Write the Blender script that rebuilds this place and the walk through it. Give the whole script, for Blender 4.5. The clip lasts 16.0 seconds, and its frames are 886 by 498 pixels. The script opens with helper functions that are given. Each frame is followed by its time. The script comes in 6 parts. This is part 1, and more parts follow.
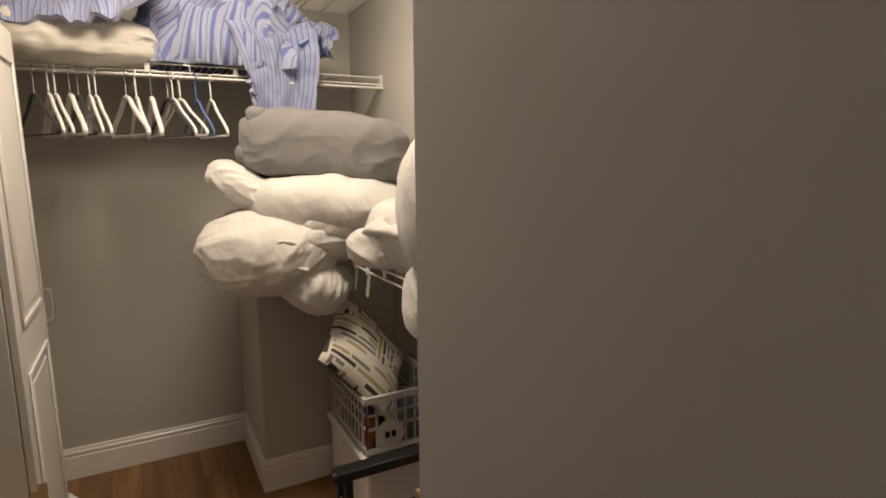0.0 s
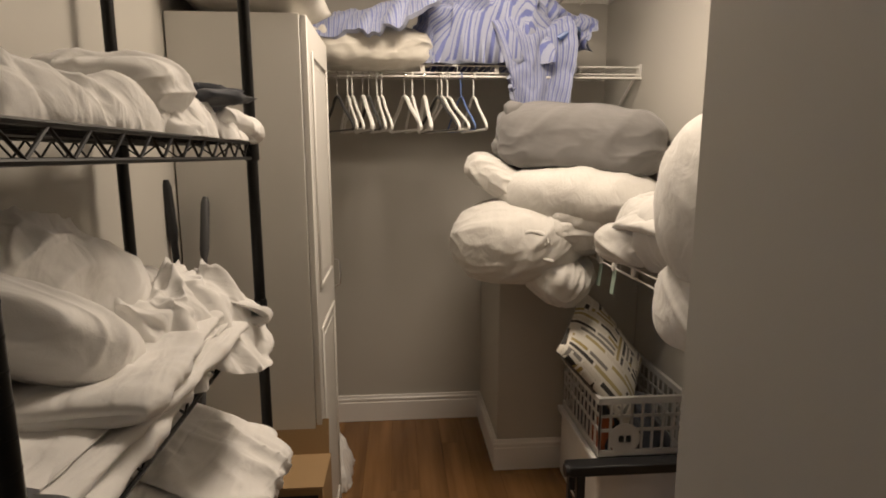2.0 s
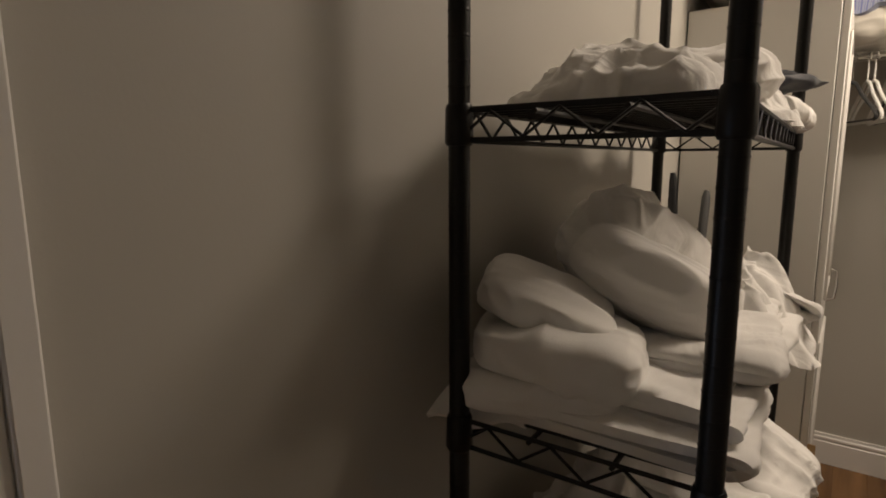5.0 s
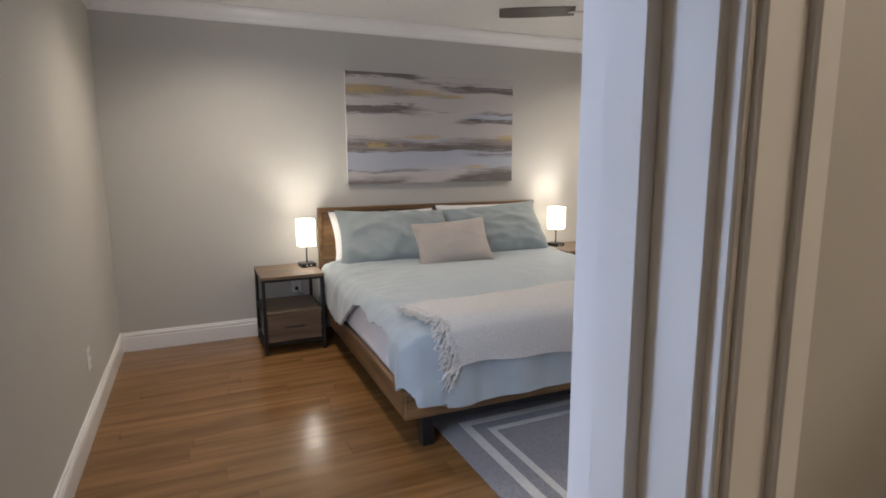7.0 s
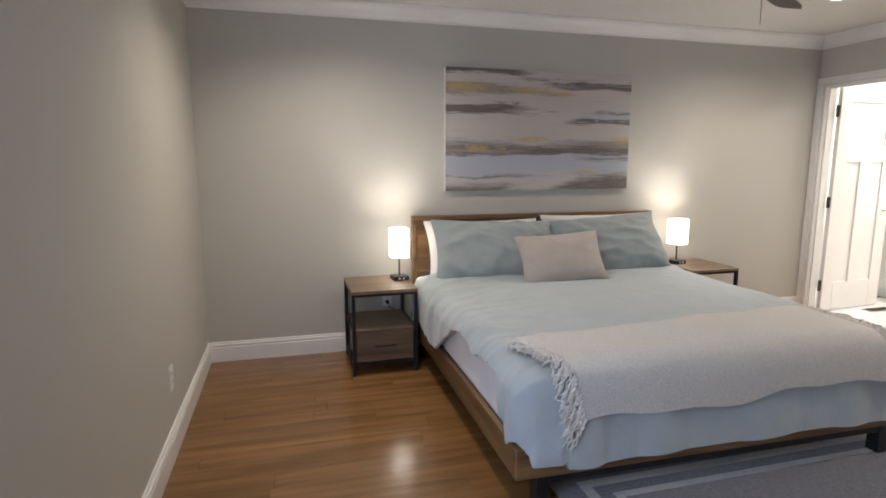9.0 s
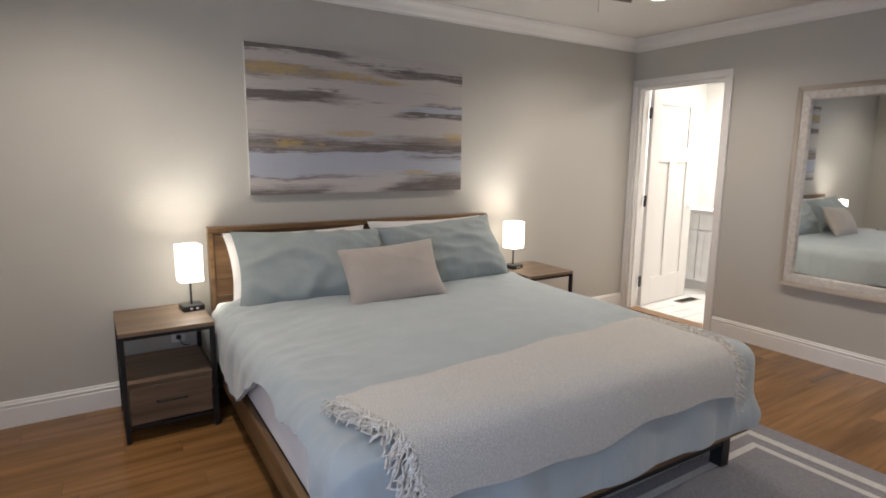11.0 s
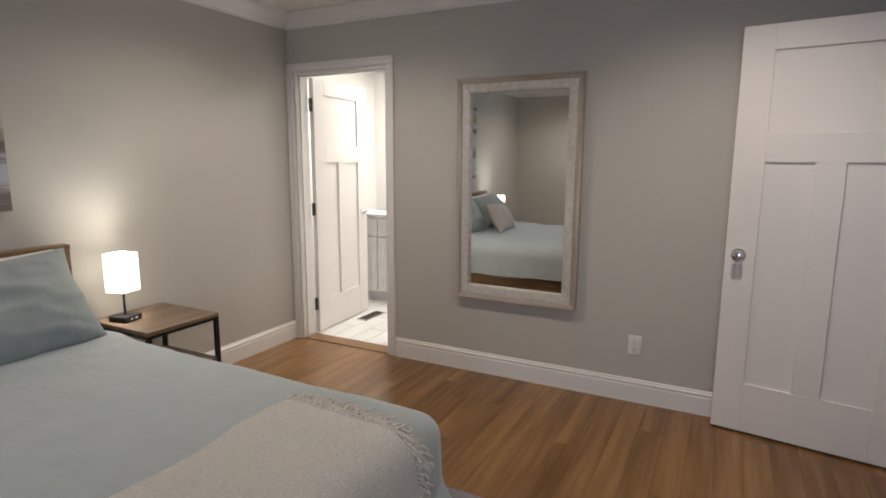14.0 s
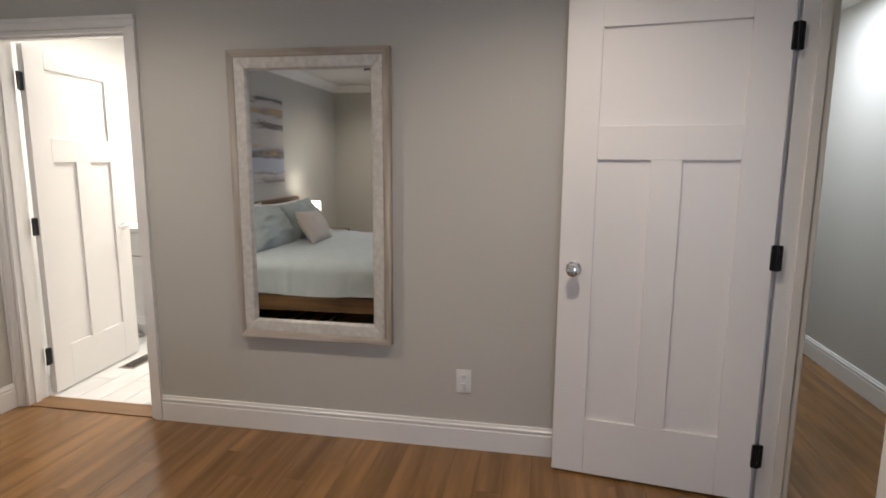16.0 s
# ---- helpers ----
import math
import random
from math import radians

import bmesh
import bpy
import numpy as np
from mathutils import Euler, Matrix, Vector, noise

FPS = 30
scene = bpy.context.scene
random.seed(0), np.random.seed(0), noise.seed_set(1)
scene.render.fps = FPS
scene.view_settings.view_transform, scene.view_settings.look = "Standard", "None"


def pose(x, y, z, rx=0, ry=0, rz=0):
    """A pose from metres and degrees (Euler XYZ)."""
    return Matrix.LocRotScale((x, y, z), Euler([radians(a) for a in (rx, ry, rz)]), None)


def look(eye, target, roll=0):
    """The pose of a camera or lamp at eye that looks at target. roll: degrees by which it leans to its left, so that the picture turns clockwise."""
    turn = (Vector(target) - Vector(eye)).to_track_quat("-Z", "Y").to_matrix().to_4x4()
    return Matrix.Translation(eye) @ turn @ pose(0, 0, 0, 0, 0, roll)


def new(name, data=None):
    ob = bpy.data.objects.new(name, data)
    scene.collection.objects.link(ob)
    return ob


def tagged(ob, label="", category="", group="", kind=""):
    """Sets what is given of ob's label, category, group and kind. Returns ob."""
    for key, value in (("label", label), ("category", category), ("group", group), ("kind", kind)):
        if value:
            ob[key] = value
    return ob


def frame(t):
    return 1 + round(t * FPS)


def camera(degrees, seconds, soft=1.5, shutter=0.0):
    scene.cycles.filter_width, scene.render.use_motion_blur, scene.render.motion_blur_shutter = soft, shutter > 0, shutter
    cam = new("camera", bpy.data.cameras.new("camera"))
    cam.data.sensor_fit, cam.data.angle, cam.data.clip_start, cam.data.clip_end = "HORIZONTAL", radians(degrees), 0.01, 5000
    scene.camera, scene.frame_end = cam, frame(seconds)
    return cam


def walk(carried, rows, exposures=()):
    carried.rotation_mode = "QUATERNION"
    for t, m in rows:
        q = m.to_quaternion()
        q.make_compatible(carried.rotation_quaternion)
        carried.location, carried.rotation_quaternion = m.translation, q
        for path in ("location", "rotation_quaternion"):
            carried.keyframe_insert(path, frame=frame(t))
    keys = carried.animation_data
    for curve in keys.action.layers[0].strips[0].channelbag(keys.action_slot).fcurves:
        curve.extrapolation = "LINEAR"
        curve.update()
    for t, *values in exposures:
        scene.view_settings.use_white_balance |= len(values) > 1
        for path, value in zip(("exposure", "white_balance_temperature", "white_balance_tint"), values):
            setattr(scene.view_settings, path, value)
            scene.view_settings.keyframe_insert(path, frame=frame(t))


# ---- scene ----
cam = camera(77.0, 16.0, soft=1.8)
PATH = [
    (0, (0.856, -0.410, 1.411), (2.593, -1.347, 1.088), -0.4),
    (0.5, (0.876, -0.407, 1.403), (2.702, -1.155, 1.075), -0.5),
    (1, (0.878, -0.399, 1.399), (2.770, -0.956, 1.067), -0.5),
    (1.5, (0.871, -0.387, 1.402), (2.813, -0.734, 1.068), -0.3),
    (2, (0.863, -0.359, 1.397), (2.829, -0.517, 1.066), -0.1),
    (2.5, (0.854, -0.326, 1.386), (2.827, -0.290, 1.059), -0.1),
    (3, (0.843, -0.291, 1.382), (2.801, -0.046, 1.056), -0.0),
    (3.5, (0.823, -0.255, 1.382), (2.741, 0.208, 1.056), -0.1),
    (4, (0.801, -0.223, 1.376), (2.647, 0.473, 1.050), -0.2),
    (4.5, (0.776, -0.186, 1.373), (2.516, 0.745, 1.050), -0.3),
    (5, (0.748, -0.148, 1.370), (2.342, 1.018, 1.058), -0.3),
    (5.2, (0.733, -0.134, 1.369), (2.255, 1.128, 1.064), -0.5),
    (7.3, (0.527, 0.108, 1.360), (1.235, 1.951, 1.040), -0.2),
    (7.5, (0.519, 0.143, 1.362), (1.168, 2.008, 1.044), -0.1),
    (7.7, (0.517, 0.181, 1.362), (1.107, 2.065, 1.044), 0.2),
    (8, (0.525, 0.243, 1.361), (1.056, 2.145, 1.044), -0.1),
    (8.2, (0.537, 0.292, 1.360), (1.047, 2.200, 1.048), -0.1),
    (10.3, (0.696, 0.864, 1.415), (1.475, 2.678, 1.092), 0.8),
    (10.5, (0.737, 0.909, 1.413), (1.598, 2.685, 1.090), 0.8),
    (11, (0.869, 1.036, 1.401), (1.928, 2.700, 1.074), 0.6),
    (11.5, (1.013, 1.152, 1.405), (2.215, 2.717, 1.083), 0.3),
    (12, (1.151, 1.245, 1.405), (2.481, 2.704, 1.083), 0.3),
    (12.5, (1.319, 1.346, 1.409), (2.778, 2.675, 1.087), 0.3),
    (13, (1.477, 1.420, 1.413), (3.053, 2.608, 1.091), 0.3),
    (13.5, (1.642, 1.473, 1.408), (3.319, 2.515, 1.085), 0.3),
    (14, (1.819, 1.509, 1.414), (3.575, 2.411, 1.092), 0.3),
    (14.5, (1.986, 1.530, 1.411), (3.804, 2.299, 1.089), 0.3),
    (15, (2.187, 1.567, 1.408), (4.058, 2.195, 1.086), 0.3),
    (15.5, (2.371, 1.586, 1.402), (4.286, 2.068, 1.087), 0.4),
    (16, (2.557, 1.593, 1.388), (4.503, 1.936, 1.081), 0.4),
]
EXPOSURE = [(0, 0.28), (1.2, 0.25), (2.6, 0.08), (4.0, 0.10), (5.2, 0.11), (7.3, 0.94), (10.3, 0.88), (12.4, 0.59), (14.2, 0.44), (16, 0.62)]
walk(cam, [(t, look(eye, target, roll)) for t, eye, target, roll in PATH], EXPOSURE)

# ---- sky and lamps ----
world = bpy.data.worlds.new("sky")
scene.world = world
world.use_nodes = True
sky = world.node_tree.nodes.new("ShaderNodeTexSky")
sky.sky_type, sky.sun_disc, sky.sun_elevation, sky.sun_rotation = "NISHITA", False, radians(35), radians(200)
world.node_tree.links.new(sky.outputs[0], world.node_tree.nodes["Background"].inputs[0])
world.node_tree.nodes["Background"].inputs[1].default_value = 0.1

CEIL = 2.43
WARM = (1.0, 0.83, 0.66)


def lamp(name, kind, at, watts, colour, aim=None, size=0.05, size_y=None, cone=150, blend=0.5):
    data = bpy.data.lights.new(name, kind)
    data.energy, data.color = watts, colour
    if kind == "AREA":
        data.size = size
        if size_y:
            data.shape, data.size_y = "RECTANGLE", size_y
    else:
        data.shadow_soft_size = size
    if kind == "SPOT":
        data.spot_size, data.spot_blend = radians(cone), blend
    ob = new(name, data)
    ob.matrix_world = look(at, aim or (at[0], at[1] + 0.001, at[2] - 1))
    return ob


# the third, at y 1.55, is unseen: added on a guessed ceiling layout
DOWNLIGHTS = [(0.92, 3.50), (4.08, 3.50), (4.08, 1.55)]
for x, y in DOWNLIGHTS:
    lamp("downlight_beam", "SPOT", (x, y, CEIL - 0.012), 54, (1.0, 0.875, 0.76), size=0.05, cone=154, blend=0.85)
TABLE_LAMPS = [(1.30, 4.28), (3.585, 4.30)]
for x, y in TABLE_LAMPS:
    lamp("bulb", "POINT", (x, y, 0.84), 5.6, (1.0, 0.965, 0.91), size=0.03)
lamp("window_daylight", "AREA", (-0.10, 1.06, 1.32), 18, (0.58, 0.71, 1.0), (1.0, 2.05, 1.0), size=0.84, size_y=1.4)
lamp("closet_light", "AREA", (2.48, -0.68, CEIL - 0.03), 21, WARM, size=0.46)
lamp("bath_light", "AREA", (6.5, 4.05, CEIL - 0.03), 36, (1.0, 0.96, 0.90), size=0.5)
lamp("hall_light", "AREA", (6.4, 0.10, CEIL - 0.03), 15, (0.80, 0.88, 1.0), size=0.3)


# ---- materials ----
def M(name, a, b=None, rough=0.5, metal=0.0, scale=6.0, stretch=(1, 1, 1), bump=0.08, bscale=90.0, rand=0.0, sheen=0.0, detail=5.0, rvar=0.08):
    """A surface of two near colours in cloudy patches, with fine relief and uneven gloss."""
    m = bpy.data.materials.new(name)
    m.use_nodes = True
    n, link = m.node_tree.nodes, m.node_tree.links.new
    p = n["Principled BSDF"]
    co = n.new("ShaderNodeTexCoord")
    mp = n.new("ShaderNodeMapping")
    mp.inputs["Scale"].default_value = stretch
    link(co.outputs["Object"], mp.inputs["Vector"])
    no = n.new("ShaderNodeTexNoise")
    no.inputs["Scale"].default_value, no.inputs["Detail"].default_value = scale, detail
    link(mp.outputs[0], no.inputs["Vector"])
    if rand:
        info = n.new("ShaderNodeObjectInfo")
        comb = n.new("ShaderNodeCombineXYZ")
        mul = n.new("ShaderNodeMath")
        mul.operation, mul.inputs[1].default_value = "MULTIPLY", 40.0
        link(info.outputs["Random"], mul.inputs[0])
        for i in range(3):
            link(mul.outputs[0], comb.inputs[i])
        link(comb.outputs[0], mp.inputs["Location"])
    ramp = n.new("ShaderNodeValToRGB")
    ramp.color_ramp.elements[0].position, ramp.color_ramp.elements[1].position = 0.32, 0.68
    ramp.color_ramp.elements[0].color = (*(b or [v * 0.9 for v in a]), 1)
    ramp.color_ramp.elements[1].color = (*a, 1)
    link(no.outputs["Fac"], ramp.inputs[0])
    out = ramp.outputs[0]
    if rand:
        hsv = n.new("ShaderNodeHueSaturation")
        rng = n.new("ShaderNodeMapRange")
        rng.inputs["To Min"].default_value, rng.inputs["To Max"].default_value = 1 - rand, 1 + rand
        link(info.outputs["Random"], rng.inputs["Value"])
        link(rng.outputs[0], hsv.inputs["Value"])
        link(out, hsv.inputs["Color"])
        out = hsv.outputs[0]
    link(out, p.inputs["Base Color"])
    rr = n.new("ShaderNodeMapRange")
    rr.inputs["To Min"].default_value, rr.inputs["To Max"].default_value = max(0.02, rough - rvar), min(1, rough + rvar)
    link(no.outputs["Fac"], rr.inputs["Value"])
    link(rr.outputs[0], p.inputs["Roughness"])
    p.inputs["Metallic"].default_value = metal
    p.inputs["Sheen Weight"].default_value = sheen
    if bump:
        fine = n.new("ShaderNodeTexNoise")
        fine.inputs["Scale"].default_value, fine.inputs["Detail"].default_value = bscale, 4.0
        link(mp.outputs[0], fine.inputs["Vector"])
        bp = n.new("ShaderNodeBump")
        bp.inputs["Strength"].default_value, bp.inputs["Distance"].default_value = bump, 0.004
        link(fine.outputs["Fac"], bp.inputs["Height"])
        link(bp.outputs[0], p.inputs["Normal"])
    return m


def wood(name, light, dark, rough=0.35, axis=0, scale=1.0, rand=0.0):
    s = [14.0 * scale] * 3
    s[axis] = 1.1 * scale
    return M(name, light, dark, rough, scale=1.6, stretch=s, bump=0.12, bscale=3.0, rand=rand, detail=8.0)


def weave(name, a, b, scale=260.0, rough=0.9, bump=0.35, fold=0.0):
    """Cloth: fine thread grain with soft creases."""
    m = M(name, a, b, rough, scale=9.0, bump=0.0, sheen=0.25)
    n, link = m.node_tree.nodes, m.node_tree.links.new
    co = n.new("ShaderNodeTexCoord")
    grain = n.new("ShaderNodeTexNoise")
    grain.inputs["Scale"].default_value, grain.inputs["Detail"].default_value = scale * 2.2, 3.0
    link(co.outputs["Object"], grain.inputs["Vector"])
    bp = n.new("ShaderNodeBump")
    bp.inputs["Strength"].default_value, bp.inputs["Distance"].default_value = bump * 0.6, 0.0012
    link(grain.outputs["Fac"], bp.inputs["Height"])
    if fold:
        run = n.new("ShaderNodeMapping")
        run.inputs["Rotation"].default_value = (0.3, 0.5, 0.7)
        run.inputs["Scale"].default_value = (1.0, 0.32, 0.75)
        link(co.outputs["Object"], run.inputs["Vector"])
        crease = n.new("ShaderNodeTexNoise")
        crease.inputs["Scale"].default_value, crease.inputs["Detail"].default_value, crease.inputs["Distortion"].default_value = 7.0, 3.0, 0.5
        link(run.outputs[0], crease.inputs["Vector"])
        b2 = n.new("ShaderNodeBump")
        b2.inputs["Strength"].default_value, b2.inputs["Distance"].default_value = fold, 0.02
        link(crease.outputs["Fac"], b2.inputs["Height"])
        link(bp.outputs[0], b2.inputs["Normal"])
        fine = n.new("ShaderNodeTexNoise")
        fine.inputs["Scale"].default_value, fine.inputs["Detail"].default_value, fine.inputs["Distortion"].default_value = 24.0, 2.5, 0.7
        link(run.outputs[0], fine.inputs["Vector"])
        b3 = n.new("ShaderNodeBump")
        b3.inputs["Strength"].default_value, b3.inputs["Distance"].default_value = min(1.0, fold * 1.3), 0.008
        link(fine.outputs["Fac"], b3.inputs["Height"])
        link(b2.outputs[0], b3.inputs["Normal"])
        bp = b3
    link(bp.outputs[0], n["Principled BSDF"].inputs["Normal"])
    return m


def glow(name, colour, strength):
    m = bpy.data.materials.new(name)
    m.use_nodes = True
    p = m.node_tree.nodes["Principled BSDF"]
    p.inputs["Base Color"].default_value = (0.8, 0.78, 0.74, 1)
    p.inputs["Emission Color"].default_value = (*colour, 1)
    p.inputs["Emission Strength"].default_value = strength
    return m


PAINT = M("greige_wall_paint", (0.50, 0.480, 0.435), (0.480, 0.461, 0.417), 0.62, scale=1.3, bump=0.035, bscale=240)
CEILING_PAINT = M("ceiling_paint", (0.74, 0.72, 0.69), (0.71, 0.69, 0.66), 0.8, scale=1.5, bump=0.1, bscale=220)
TRIM = M("white_trim_paint", (0.80, 0.78, 0.75), (0.76, 0.74, 0.71), 0.32, scale=2.0, bump=0.03, bscale=60)
DOOR_PAINT = M("white_door_paint", (0.80, 0.77, 0.74), (0.77, 0.74, 0.71), 0.38, scale=1.5, bump=0.05, bscale=70)
OAK = wood("oak_plank", (0.268, 0.137, 0.049), (0.152, 0.074, 0.025), 0.20, axis=0, scale=0.8, rand=0.11)
OAK_BED = M("bare_subfloor", (0.05, 0.03, 0.02), rough=0.9)
TILE = M("white_floor_tile", (0.80, 0.79, 0.77), (0.70, 0.69, 0.67), 0.22, scale=2.5, bump=0.02, rand=0.04)
GROUT = M("tile_grout", (0.20, 0.19, 0.18), rough=0.9)
BLACK_METAL = M("black_powder_coat", (0.018, 0.018, 0.020), (0.012, 0.012, 0.013), 0.42, metal=0.3, bump=0.05, bscale=400)
HINGE = M("black_hinge_metal", (0.020, 0.020, 0.021), rough=0.35, metal=0.6, bump=0.02)
CHROME = M("chrome", (0.80, 0.80, 0.81), (0.76, 0.76, 0.77), 0.10, metal=1.0, bump=0.0, rvar=0.03)
PLASTIC_WHITE = M("white_plastic", (0.78, 0.77, 0.74), rough=0.38, bump=0.0)
DARK_SLOT = M("dark_slot", (0.02, 0.02, 0.02), rough=0.8, bump=0.0)


# ---- building helpers ----
def mesh_of(name, bm, material, smooth=None):
    """The mesh of bm, shaded smooth where faces meet at less than so many degrees."""
    bmesh.ops.recalc_face_normals(bm, faces=bm.faces)
    if smooth:
        for f in bm.faces:
            f.smooth = True
        for e in bm.edges:
            if len(e.link_faces) == 2 and e.calc_face_angle(0) > radians(smooth):
                e.smooth = False
    me = bpy.data.meshes.new(name)
    bm.to_mesh(me)
    bm.free()
    for m in material if isinstance(material, (list, tuple)) else [material]:
        me.materials.append(m)
    return me


def part(name, bm, material, parent, label="", smooth=40, at=None):
    ob = new(name, mesh_of(name, bm, material, smooth))
    ob.parent = parent
    if at:
        ob.matrix_local = at
    return tagged(ob, label)


def thing(name, m, label, category, group="", kind=""):
    ob = new(name)
    ob.empty_display_size = 0.1
    ob.matrix_world = m
    return tagged(ob, label, category, group, kind)


def solid(name, bm, material, label="", category="", kind="", group="", smooth=40, m=None):
    ob = new(name, mesh_of(name, bm, material, smooth))
    if m:
        ob.matrix_world = m
    return tagged(ob, label, category, group, kind)


def box(x0, x1, y0, y1, z0, z1, bevel=0.0, bm=None, turn=None, segments=1):
    bm = bm or bmesh.new()
    made = bmesh.ops.create_cube(bm, size=1)["verts"]
    m = Matrix.LocRotScale(((x0 + x1) / 2, (y0 + y1) / 2, (z0 + z1) / 2), None, (abs(x1 - x0), abs(y1 - y0), abs(z1 - z0)))
    bmesh.ops.transform(bm, matrix=turn @ m if turn else m, verts=made)
    if bevel:
        edges = list({e for v in made for e in v.link_edges})
        bmesh.ops.bevel(bm, geom=edges, offset=bevel, segments=segments, affect="EDGES", profile=0.6)
    return bm


def tube(points, r, bm=None, sides=8, closed=False, r_end=None):
    """A round bar along points."""
    bm = bm or bmesh.new()
    pts = [Vector(p) for p in points]
    rings, side = [], None
    for i, p in enumerate(pts):
        a = pts[i - 1] if (i or closed) else p
        b = pts[(i + 1) % len(pts)] if (i + 1 < len(pts) or closed) else p
        d = (b - a).normalized()
        if side is None:
            side = d.orthogonal().normalized()
        side = (side - d * side.dot(d)).normalized()
        up = d.cross(side)
        rad = r if r_end is None else r + (r_end - r) * i / (len(pts) - 1)
        rings.append([bm.verts.new(p + (side * math.cos(t) + up * math.sin(t)) * rad) for t in (2 * math.pi * k / sides for k in range(sides))])
    n = len(rings)
    for i in range(n if closed else n - 1):
        a, b = rings[i], rings[(i + 1) % n]
        for k in range(sides):
            bm.faces.new((a[k], a[(k + 1) % sides], b[(k + 1) % sides], b[k]))
    if not closed:
        bm.faces.new(rings[0][::-1])
        bm.faces.new(rings[-1])
    return bm


def lathe(profile, bm=None, sides=20, m=None, cap=True):
    """Turned shape: (radius, z) rows round the z axis."""
    bm = bm or bmesh.new()
    rings = []
    for r, z in profile:
        ring = [Vector((r * math.cos(2 * math.pi * k / sides), r * math.sin(2 * math.pi * k / sides), z)) for k in range(sides)]
        rings.append([bm.verts.new(m @ v if m else v) for v in ring])
    for a, b in zip(rings, rings[1:]):
        for k in range(sides):
            bm.faces.new((a[k], a[(k + 1) % sides], b[(k + 1) % sides], b[k]))
    if cap:
        bm.faces.new(rings[0][::-1])
        bm.faces.new(rings[-1])
    return bm


def strip(profile, a, b, out, bm=None):
    """A moulding: profile rows of (distance from the wall, height) swept from a to b; out is the way off the wall."""
    bm = bm or bmesh.new()
    a, b, out = Vector(a), Vector(b), Vector(out)
    ends = [[bm.verts.new(p + out * d + Vector((0, 0, z))) for d, z in profile] for p in (a, b)]
    n = len(profile)
    for k in range(n):
        bm.faces.new((ends[0][k], ends[0][(k + 1) % n], ends[1][(k + 1) % n], ends[1][k]))
    bm.faces.new(ends[0][::-1])
    bm.faces.new(ends[1])
    return bm


def wall(name, along, a, b, c0, c1, openings=(), z1=CEIL, material=PAINT):
    """A wall that runs along "x" or "y" from a to b, between c0 and c1, with openings (from, to, foot, head) right through it."""
    bm = bmesh.new()

    def block(p, q, z0, zt):
        if q - p > 1e-4 and zt - z0 > 1e-4:
            box(*((p, q, c0, c1) if along == "x" else (c0, c1, p, q)), z0, zt, bm=bm)

    at = a
    for p, q, foot, head in sorted(openings):
        block(at, p, 0, z1)
        block(p, q, 0, foot)
        block(p, q, head, z1)
        at = q
    block(at, b, 0, z1)
    return solid(name, bm, material, kind="structure", smooth=None)


# ---- the rooms ----
# bedroom 0..5.10 by 0.39..4.50; closet south of it; hall south-east; bathroom east
wall("wall_north", "x", -0.14, 5.22, 4.50, 4.62)
wall("wall_west", "y", -1.62, 4.50, -0.14, 0.0, [(0.64, 1.49, 0.60, 2.04)])
wall("wall_east", "y", 0.68, 4.50, 5.10, 5.22, [(3.625, 4.44, 0.0, 2.03)])
wall("wall_south_closet", "x", 0.0, 3.80, 0.28, 0.39, [(0.10, 0.82, 0.0, 2.03)])
wall("wall_south_step", "y", 0.39, 0.68, 3.68, 3.80)
wall("wall_south_hall", "x", 3.80, 7.4, 0.56, 0.68, [(4.10, 4.90, 0.0, 2.05)])
wall("wall_closet_back", "y", -1.52, 0.28, 3.68, 3.80)
wall("wall_closet_south", "x", 1.571, 3.68, -1.52, -1.40)
wall("wall_closet_partition", "x", 0.0, 1.571, -1.40, -0.752)
wall("wall_hall_south", "x", 3.80, 7.4, -0.50, -0.38)
wall("wall_hall_end", "y", -0.38, 0.56, 7.28, 7.40)
wall("wall_bath_south", "x", 5.22, 7.4, 2.45, 2.57, material=TRIM)
wall("wall_bath_east", "y", 2.57, 5.20, 7.28, 7.40, material=TRIM)
wall("wall_bath_north", "x", 5.22, 7.4, 5.20, 5.32, material=TRIM)
wall("wall_bath_west", "y", 4.62, 5.32, 5.10, 5.22, material=TRIM)
solid("closet_pier", box(3.157, 3.678, -1.398, -0.785, 0, 1.0, 0.004), PAINT, kind="structure")
solid("ceiling", box(-0.14, 7.4, -1.52, 5.32, CEIL, CEIL + 0.1), CEILING_PAINT, kind="structure", smooth=None)
solid("ground", box(-40, 40, -40, 40, -0.6, -0.5), M("lawn", (0.06, 0.09, 0.03), (0.04, 0.06, 0.02), 0.95, scale=0.5), kind="structure", smooth=None)

BASE = [(0, 0), (0.016, 0), (0.016, 0.086), (0.013, 0.089), (0.013, 0.093), (0.016, 0.096), (0.016, 0.104), (0.011, 0.108), (0.011, 0.112), (0.008, 0.118), (0, 0.118)]
CROWN = [(0, -0.096), (0.010, -0.096), (0.012, -0.084), (0.022, -0.080), (0.030, -0.062), (0.046, -0.040), (0.068, -0.026), (0.074, -0.020), (0.078, -0.010), (0.092, -0.008), (0.092, 0), (0, 0)]


def baseboard(a, b, out, tall=1.0):
    solid("baseboard", strip([(d, z * tall) for d, z in BASE], (*a, 0.001), (*b, 0.001), (*out, 0)), TRIM, kind="structure", smooth=30)


def crown(a, b, out):
    solid("crown_trim", strip(CROWN, (*a, CEIL - 0.001), (*b, CEIL - 0.001), (*out, 0)), TRIM, kind="structure", smooth=50)


